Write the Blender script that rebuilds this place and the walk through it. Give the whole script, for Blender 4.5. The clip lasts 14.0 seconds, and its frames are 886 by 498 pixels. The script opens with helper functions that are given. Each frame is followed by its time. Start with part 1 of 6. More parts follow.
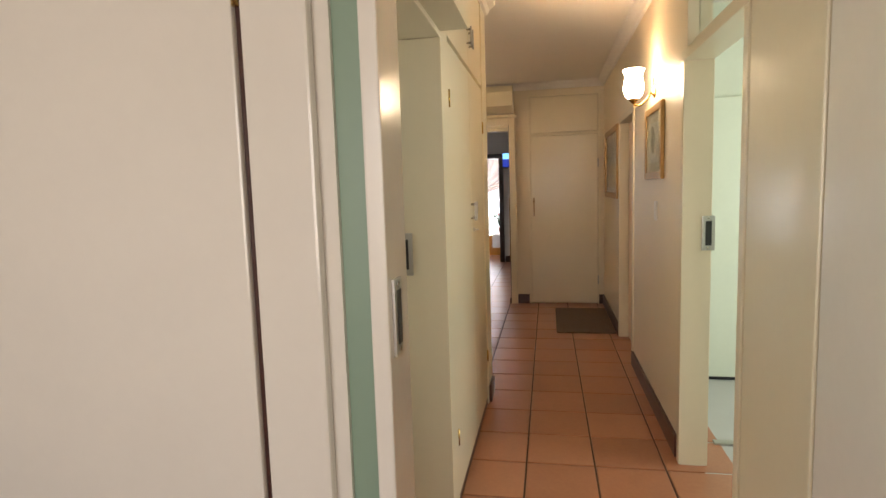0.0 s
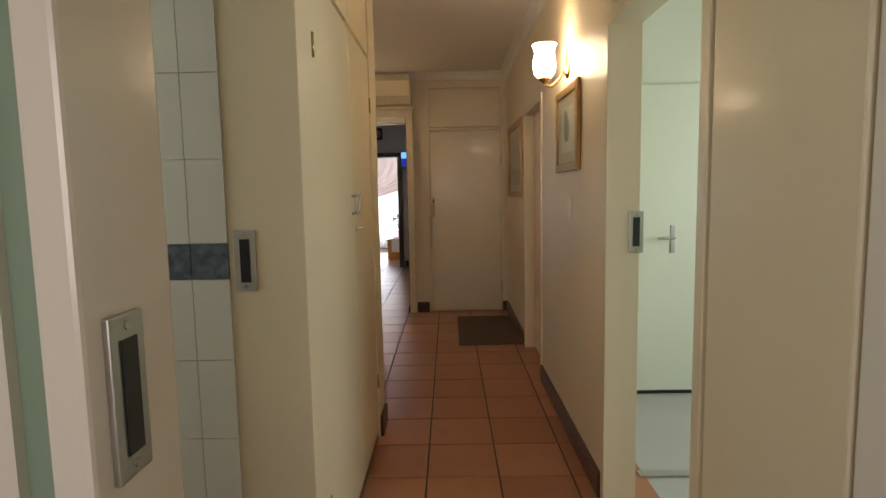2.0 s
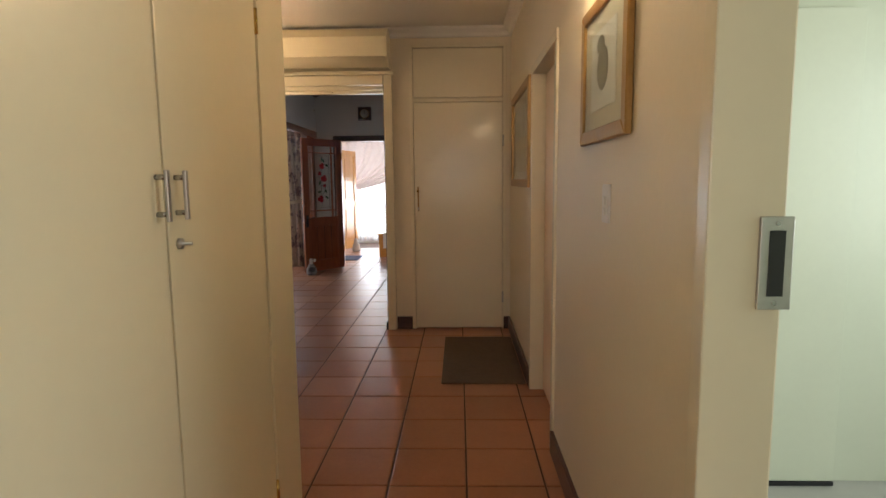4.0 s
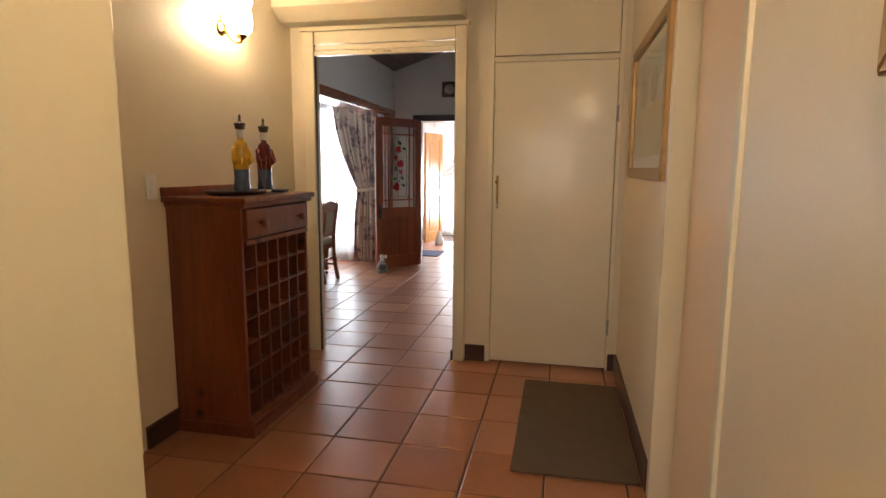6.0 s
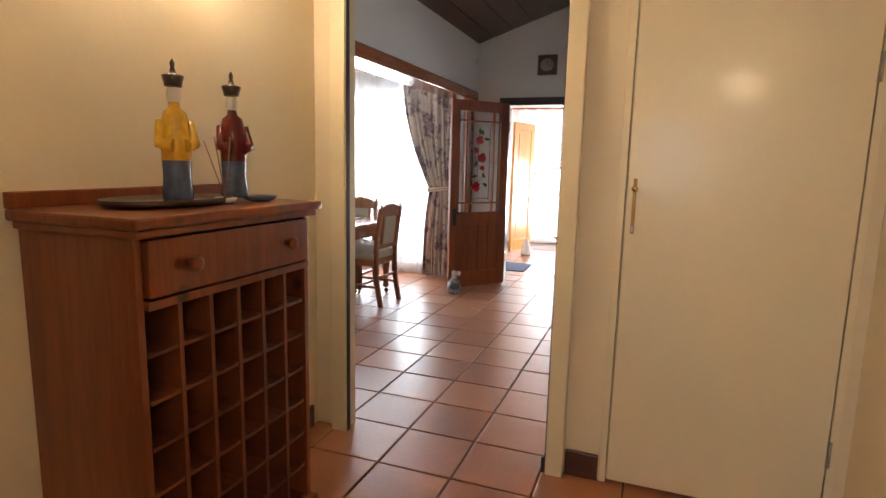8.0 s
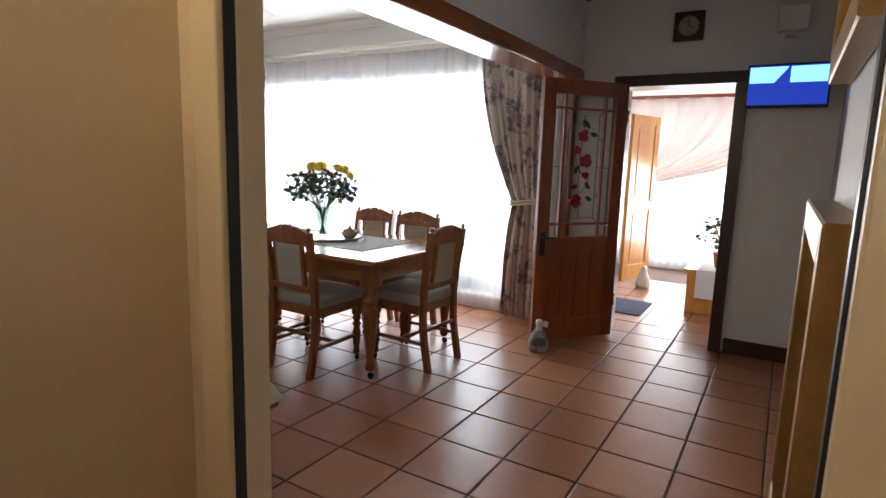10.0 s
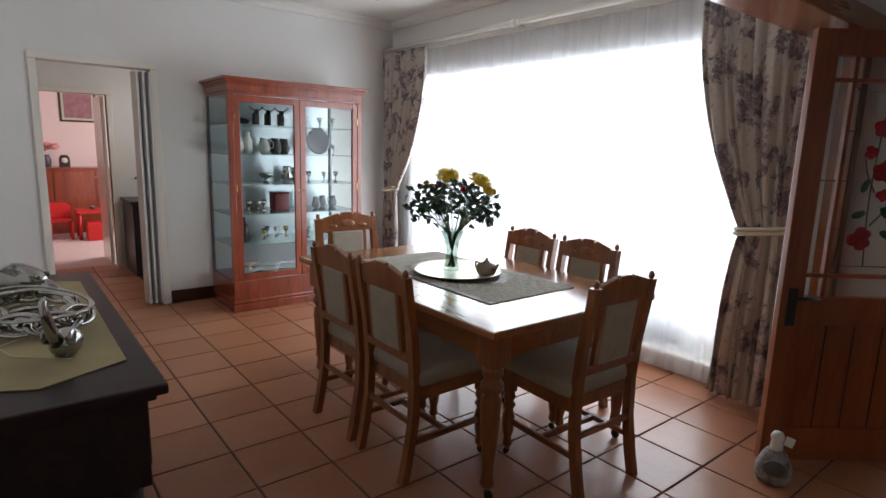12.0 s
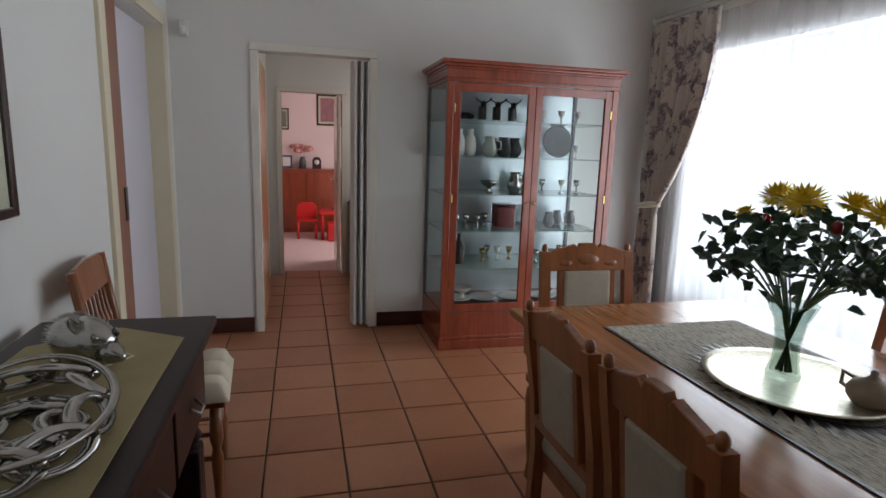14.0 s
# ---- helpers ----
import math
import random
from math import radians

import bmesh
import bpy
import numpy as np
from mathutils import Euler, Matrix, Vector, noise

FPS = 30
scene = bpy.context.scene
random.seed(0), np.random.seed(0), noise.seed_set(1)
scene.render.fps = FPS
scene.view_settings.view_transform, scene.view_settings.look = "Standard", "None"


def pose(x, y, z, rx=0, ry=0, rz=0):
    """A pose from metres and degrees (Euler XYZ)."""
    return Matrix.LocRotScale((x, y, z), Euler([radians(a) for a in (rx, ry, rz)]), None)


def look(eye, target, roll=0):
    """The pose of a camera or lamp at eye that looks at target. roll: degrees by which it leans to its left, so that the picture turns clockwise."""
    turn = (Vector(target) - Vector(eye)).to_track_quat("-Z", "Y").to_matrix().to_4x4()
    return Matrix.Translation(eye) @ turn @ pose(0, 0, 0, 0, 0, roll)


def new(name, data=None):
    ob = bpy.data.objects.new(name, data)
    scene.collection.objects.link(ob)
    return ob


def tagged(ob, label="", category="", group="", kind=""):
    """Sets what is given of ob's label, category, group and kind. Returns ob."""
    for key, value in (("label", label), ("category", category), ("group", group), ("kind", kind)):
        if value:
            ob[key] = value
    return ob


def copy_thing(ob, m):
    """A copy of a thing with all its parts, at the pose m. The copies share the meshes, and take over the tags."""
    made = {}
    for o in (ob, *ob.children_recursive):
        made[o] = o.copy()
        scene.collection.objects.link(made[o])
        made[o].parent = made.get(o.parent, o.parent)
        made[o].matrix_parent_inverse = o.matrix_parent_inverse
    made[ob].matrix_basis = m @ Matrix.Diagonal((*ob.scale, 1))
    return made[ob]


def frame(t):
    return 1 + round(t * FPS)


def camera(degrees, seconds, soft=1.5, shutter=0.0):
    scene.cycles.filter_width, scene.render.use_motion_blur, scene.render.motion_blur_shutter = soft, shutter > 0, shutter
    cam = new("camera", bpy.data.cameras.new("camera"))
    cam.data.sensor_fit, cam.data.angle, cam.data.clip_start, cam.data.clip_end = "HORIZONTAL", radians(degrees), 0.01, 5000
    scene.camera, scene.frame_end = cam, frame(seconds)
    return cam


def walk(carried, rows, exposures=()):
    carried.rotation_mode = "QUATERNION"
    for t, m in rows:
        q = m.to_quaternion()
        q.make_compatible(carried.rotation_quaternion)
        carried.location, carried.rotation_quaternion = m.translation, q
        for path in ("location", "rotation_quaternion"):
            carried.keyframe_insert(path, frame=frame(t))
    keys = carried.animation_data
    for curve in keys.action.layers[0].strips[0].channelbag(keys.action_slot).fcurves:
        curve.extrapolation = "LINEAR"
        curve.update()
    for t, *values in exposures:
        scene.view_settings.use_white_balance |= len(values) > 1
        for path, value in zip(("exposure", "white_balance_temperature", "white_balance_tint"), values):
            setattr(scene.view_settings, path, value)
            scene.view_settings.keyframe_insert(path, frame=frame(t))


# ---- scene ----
cam = camera(76.7, 14.0)
PATH = [
    (0, (0.061, -0.689, 1.457), (-0.309, 1.265, 1.243), -1.8),
    (0.5, (0.067, -0.653, 1.432), (-0.167, 1.322, 1.223), -1.7),
    (1, (0.050, -0.597, 1.412), (-0.069, 1.389, 1.208), -1.5),
    (1.5, (0.061, -0.374, 1.395), (0.007, 1.615, 1.190), -1.2),
    (2, (0.065, -0.068, 1.382), (0.041, 1.921, 1.176), -1.1),
    (4.5, (0.303, 1.533, 1.352), (0.212, 3.515, 1.099), -0.1),
    (5, (0.318, 1.843, 1.353), (0.128, 3.817, 1.088), -0.0),
    (5.5, (0.315, 2.154, 1.348), (0.012, 4.112, 1.077), 0.2),
    (6, (0.313, 2.466, 1.354), (-0.090, 4.405, 1.070), 0.4),
    (6.5, (0.324, 2.750, 1.360), (-0.195, 4.659, 1.062), 0.6),
    (7, (0.257, 3.063, 1.359), (-0.331, 4.951, 1.057), 0.8),
    (9.5, (-0.413, 5.219, 1.347), (-1.328, 6.972, 1.041), 1.9),
    (10, (-0.465, 5.531, 1.386), (-1.490, 7.220, 1.074), 1.8),
    (10.3, (-0.518, 5.740, 1.417), (-1.614, 7.382, 1.093), 1.6),
    (11, (-0.575, 6.240, 1.443), (-1.885, 7.718, 1.110), 1.4),
    (11.5, (-0.785, 6.475, 1.464), (-2.210, 7.834, 1.112), 1.4),
    (12, (-1.050, 6.687, 1.458), (-2.589, 7.914, 1.105), 1.7),
    (12.5, (-1.345, 6.867, 1.462), (-2.995, 7.940, 1.106), 1.9),
    (13, (-1.660, 7.052, 1.436), (-3.431, 7.909, 1.078), 1.8),
    (13.5, (-1.944, 7.180, 1.418), (-3.796, 7.845, 1.059), 1.8),
    (14, (-2.159, 7.273, 1.425), (-4.065, 7.761, 1.065), 1.9),
]
walk(cam, [(t, look(eye, target, roll)) for t, eye, target, roll in PATH],
     [(0, .3), (1, -.15), (2, -.3), (4.5, .04), (5.5, .36), (7, 1.15), (9.5, .6), (11, -.15), (12.5, -.3), (14, -.72)])

# ---------- world and lights ----------
world = bpy.data.worlds.new("world")
scene.world = world
world.use_nodes = True
wn = world.node_tree
sky = wn.nodes.new("ShaderNodeTexSky")
sky.sky_type, sky.sun_disc = "NISHITA", False
sky.sun_elevation, sky.sun_rotation = radians(55), radians(200)
wn.links.new(sky.outputs[0], wn.nodes["Background"].inputs[0])
wn.nodes["Background"].inputs[1].default_value = 0.12


def sun_lamp():
    d = bpy.data.lights.new("sun", "SUN")
    d.energy, d.angle, d.color = 2.5, radians(0.6), (1, 0.95, 0.88)
    ob = new("sun", d)
    ob.matrix_world = look((-2, 6, 30), (-2.6, 9.0, 25.7))
    return ob


def area_lamp(name, x, y, z, w, h, power, target, colour=(1, 1, 1)):
    d = bpy.data.lights.new(name, "AREA")
    d.shape, d.size, d.size_y, d.energy, d.color = "RECTANGLE", w, h, power, colour
    ob = new(name, d)
    ob.matrix_world = look((x, y, z), target)
    return ob


sun_lamp()
area_lamp("window_light_dining", -4.2, 10.27, 1.24, 3.5, 1.8, 155, (-4.2, 9, 1.24), (0.83, 0.91, 1.0))
area_lamp("window_light_porch", -1.25, 13.75, 1.25, 2.9, 1.95, 215, (-1.25, 12, 1.25), (0.93, 0.95, 1.0))
# playroom window is out of view, added to light the room
area_lamp("window_light_passage", -9.6, 9.18, 1.5, 1.6, 1.2, 60, (-9.6, 8, 1.2), (1.0, 0.93, 0.94))
# fill lamp added to brighten the passage; this wall has no window
area_lamp("fill_light_side_passage", -7.5, 8.58, 1.7, 0.9, 0.9, 16, (-7.5, 7, 1.0), (1.0, 0.95, 0.95))
# bedroom window is unseen too, added for light through the doorway
area_lamp("window_light_bedroom", 3.00, 2.14, 1.5, 1.6, 1.2, 40, (1, 2.14, 1.3), (0.93, 1.0, 0.95))
area_lamp("window_light_entry", -0.30, -2.64, 1.5, 1.8, 1.3, 34, (-0.30, 0, 1.2), (1.0, 0.88, 0.82))
# bath and study: added fill lamps, no windows in these walls
area_lamp("fill_light_bath", -2.06, 1.04, 1.9, 0.6, 0.6, 9, (-.5, 1.25, 1.0), (0.95, 1.0, 0.97))
area_lamp("fill_light_study", -3.46, 4.14, 1.5, 1.2, 1.2, 14, (-2, 4.14, 1.2), (0.95, 0.95, 1.0))


# ---------- materials ----------
def shader(name):
    m = bpy.data.materials.new(name)
    m.use_nodes = True
    return m, m.node_tree, m.node_tree.nodes["Principled BSDF"]


def ramp(nt, fac, stops):
    """Blends from stop to stop, softly."""
    c = stops[0][1]
    for (p0, _), (p1, c1) in zip(stops, stops[1:]):
        n = nt.nodes.new("ShaderNodeMapRange")
        n.interpolation_type = "SMOOTHSTEP"
        n.inputs["From Min"].default_value, n.inputs["From Max"].default_value = p0, p1
        nt.links.new(fac, n.inputs["Value"])
        c = mixed(nt, n.outputs[0], c, c1)
    return c


def coords(nt, scale=(1, 1, 1), rot=(0, 0, 0)):
    tc, mp = nt.nodes.new("ShaderNodeTexCoord"), nt.nodes.new("ShaderNodeMapping")
    mp.inputs["Scale"].default_value = scale
    mp.inputs["Rotation"].default_value = rot
    nt.links.new(tc.outputs["Object"], mp.inputs[0])
    return mp.outputs[0]


def noise_tex(nt, vec, scale, detail=4, rough=0.55, dist=0.0):
    n = nt.nodes.new("ShaderNodeTexNoise")
    n.inputs["Scale"].default_value, n.inputs["Detail"].default_value = scale, detail
    n.inputs["Roughness"].default_value, n.inputs["Distortion"].default_value = rough, dist
    nt.links.new(vec, n.inputs["Vector"])
    return n.outputs["Fac"]


def mixed(nt, fac, a, b, mode="MIX"):
    n = nt.nodes.new("ShaderNodeMix")
    n.data_type, n.blend_type = "RGBA", mode
    for sock, v in ((n.inputs[0], fac), (n.inputs[6], a), (n.inputs[7], b)):
        if isinstance(v, bpy.types.NodeSocket):
            nt.links.new(v, sock)
        elif isinstance(v, (int, float)):
            sock.default_value = v
        else:
            sock.default_value = (*v, 1)
    return n.outputs[2]


def bumped(nt, bsdf, height, strength, dist=0.01):
    b = nt.nodes.new("ShaderNodeBump")
    b.inputs["Strength"].default_value, b.inputs["Distance"].default_value = strength, dist
    nt.links.new(height, b.inputs["Height"])
    nt.links.new(b.outputs[0], bsdf.inputs["Normal"])


def surface(name, colour, rough=0.5, vary=0.12, scale=3.0, bump=0.05, grain=60.0, metal=0.0, coat=0.0):
    """A painted or plain surface: soft blotches, fine grain and slightly uneven gloss."""
    m, nt, b = shader(name)
    v = coords(nt)
    big, fine = noise_tex(nt, v, scale, 2), noise_tex(nt, v, grain, 3)
    dark, light = [c * (1 - vary) for c in colour], [min(1, c * (1 + vary * 0.6)) for c in colour]
    c = ramp(nt, big, [(0.1, dark), (0.9, light)])
    c = mixed(nt, 0.15, c, ramp(nt, fine, [(0.35, dark), (0.65, light)]))
    nt.links.new(c, b.inputs["Base Color"])
    r = nt.nodes.new("ShaderNodeMapRange")
    lo, hi = max(0.02, rough - 0.08), min(1, rough + 0.08)
    lo, hi = (max(lo, 0.29), max(hi, 0.33)) if rough >= 0.27 else (min(lo, 0.22), min(hi, 0.26))
    r.inputs["To Min"].default_value, r.inputs["To Max"].default_value = lo, hi
    nt.links.new(big, r.inputs["Value"])
    nt.links.new(r.outputs[0], b.inputs["Roughness"])
    b.inputs["Metallic"].default_value, b.inputs["Coat Weight"].default_value = metal, coat
    b.inputs["Coat Roughness"].default_value = 0.12
    if bump:
        bumped(nt, b, fine, bump, 0.004)
    return m


def wood(name, dark, light, rough=0.3, along="Z", scale=1.0, coat=0.3, knots=False):
    m, nt, b = shader(name)
    s = {"X": (0.7, 9, 9), "Y": (9, 0.7, 9), "Z": (9, 9, 0.7)}[along]
    v = coords(nt, tuple(k * scale for k in s))
    wide = noise_tex(nt, v, 1.2, 4, 0.6, 1.2)
    fine = noise_tex(nt, v, 9.0, 3, 0.7)
    info = nt.nodes.new("ShaderNodeObjectInfo")
    c = ramp(nt, wide, [(0.25, dark), (0.75, light)])
    c = mixed(nt, 0.3, c, ramp(nt, fine, [(0.35, dark), (0.6, light)]))
    c = mixed(nt, 0.18, c, ramp(nt, info.outputs["Random"], [(0, dark), (1, light)]))
    if knots:
        vo = nt.nodes.new("ShaderNodeTexVoronoi")
        vo.inputs["Scale"].default_value = 5.5
        nt.links.new(coords(nt, (1, 1, 0.75)), vo.inputs["Vector"])
        c = mixed(nt, ramp(nt, vo.outputs["Distance"], [(0.09, (1, 1, 1)), (0.19, (0, 0, 0))]), c, [k * 0.25 for k in dark])
    nt.links.new(c, b.inputs["Base Color"])
    b.inputs["Roughness"].default_value, b.inputs["Coat Weight"].default_value = rough, coat
    b.inputs["Coat Roughness"].default_value = 0.15
    bumped(nt, b, fine, 0.12, 0.002)
    return m


def tile_material():
    m, nt, b = shader("terracotta_tile")
    v = coords(nt)
    info = nt.nodes.new("ShaderNodeObjectInfo")
    geo = nt.nodes.new("ShaderNodeNewGeometry")
    # each tile samples its own part of the cloudy glaze
    add = nt.nodes.new("ShaderNodeVectorMath")
    tc = nt.nodes.new("ShaderNodeCombineXYZ")
    sc = nt.nodes.new("ShaderNodeMath")
    sc.operation = "MULTIPLY"
    sc.inputs[1].default_value = 37.0
    nt.links.new(info.outputs["Random"], sc.inputs[0])
    nt.links.new(sc.outputs[0], tc.inputs[0])
    nt.links.new(sc.outputs[0], tc.inputs[1])
    nt.links.new(v, add.inputs[0])
    nt.links.new(tc.outputs[0], add.inputs[1])
    cloud, fine = noise_tex(nt, add.outputs[0], 4.5, 4, 0.55), noise_tex(nt, add.outputs[0], 45, 3)
    c = ramp(nt, cloud, [(0.25, (0.30, 0.115, 0.056)), (0.52, (0.375, 0.158, 0.081)), (0.8, (0.45, 0.21, 0.115))])
    c = mixed(nt, 0.12, c, ramp(nt, fine, [(0.35, (0.22, 0.075, 0.035)), (0.65, (0.5, 0.24, 0.12))]))
    c = mixed(nt, 0.45, c, ramp(nt, info.outputs["Random"], [(0, (0.29, 0.11, 0.055)), (0.5, (0.375, 0.158, 0.081)), (1, (0.47, 0.22, 0.122))]))
    nt.links.new(c, b.inputs["Base Color"])
    r = ramp(nt, cloud, [(0.1, (0.285,) * 3), (0.9, (0.36,) * 3)])
    nt.links.new(r, b.inputs["Roughness"])
    wav = noise_tex(nt, add.outputs[0], 9, 3)
    bumped(nt, b, mixed(nt, 0.25, wav, fine), 0.16, 0.006)
    return m


def glass(name, tint=(0.97, 0.99, 0.98), gloss=0.05):
    m, nt, b = shader(name)
    out = nt.nodes["Material Output"]
    tr, gl, mx, fr = (nt.nodes.new("ShaderNode" + k) for k in ("BsdfTransparent", "BsdfGlossy", "MixShader", "LayerWeight"))
    pw = nt.nodes.new("ShaderNodeMath")
    pw.operation, pw.inputs[1].default_value = "POWER", 8.0
    ad = nt.nodes.new("ShaderNodeMath")
    ad.operation, ad.inputs[1].default_value = "ADD", 0.02
    tr.inputs[0].default_value = (*tint, 1)
    gl.inputs["Roughness"].default_value = gloss
    fr.inputs[0].default_value = 0.5
    nt.links.new(fr.outputs["Facing"], pw.inputs[0])
    nt.links.new(pw.outputs[0], ad.inputs[0])
    nt.links.new(ad.outputs[0], mx.inputs[0])
    nt.links.new(tr.outputs[0], mx.inputs[1])
    nt.links.new(gl.outputs[0], mx.inputs[2])
    nt.links.new(mx.outputs[0], out.inputs[0])
    return m


def sheer_cloth(name, colour, clear, dull=0.45):
    m, nt, b = shader(name)
    out = nt.nodes["Material Output"]
    tr, tl, df, m1, m2 = (nt.nodes.new("ShaderNode" + k) for k in ("BsdfTransparent", "BsdfTranslucent", "BsdfDiffuse", "MixShader", "MixShader"))
    f = noise_tex(nt, coords(nt, (60, 60, 2)), 3, 2)
    c = ramp(nt, f, [(0.3, [k * 0.93 for k in colour]), (0.7, colour)])
    nt.links.new(c, tl.inputs[0])
    nt.links.new(c, df.inputs[0])
    m1.inputs[0].default_value = dull
    nt.links.new(tl.outputs[0], m1.inputs[1])
    nt.links.new(df.outputs[0], m1.inputs[2])
    m2.inputs[0].default_value = clear
    nt.links.new(m1.outputs[0], m2.inputs[1])
    nt.links.new(tr.outputs[0], m2.inputs[2])
    nt.links.new(m2.outputs[0], out.inputs[0])
    return m


def floral_cloth():
    m, nt, b = shader("floral_curtain_cloth")
    v = coords(nt)
    big = noise_tex(nt, v, 7.5, 4, 0.6, 0.4)
    small = noise_tex(nt, v, 22, 4, 0.7, 0.8)
    base = ramp(nt, noise_tex(nt, v, 150, 2), [(0.3, (0.50, 0.44, 0.39)), (0.7, (0.62, 0.56, 0.50))])
    c = mixed(nt, ramp(nt, big, [(0.5, (0, 0, 0)), (0.56, (1, 1, 1))]), base, ramp(nt, small, [(0.38, (0.11, 0.10, 0.14)), (0.5, (0.27, 0.21, 0.22)), (0.62, (0.5, 0.43, 0.38))]))
    c = mixed(nt, ramp(nt, small, [(0.62, (0, 0, 0)), (0.68, (0.7, 0.7, 0.7))]), c, (0.21, 0.16, 0.17))
    nt.links.new(c, b.inputs["Base Color"])
    b.inputs["Roughness"].default_value = 0.9
    b.inputs["Sheen Weight"].default_value = 0.2
    return m


def glow(name, colour, strength):
    m, nt, b = shader(name)
    b.inputs["Base Color"].default_value = (*colour, 1)
    b.inputs["Emission Color"].default_value = (*colour, 1)
    b.inputs["Emission Strength"].default_value = strength
    b.inputs["Roughness"].default_value = 0.3
    return m


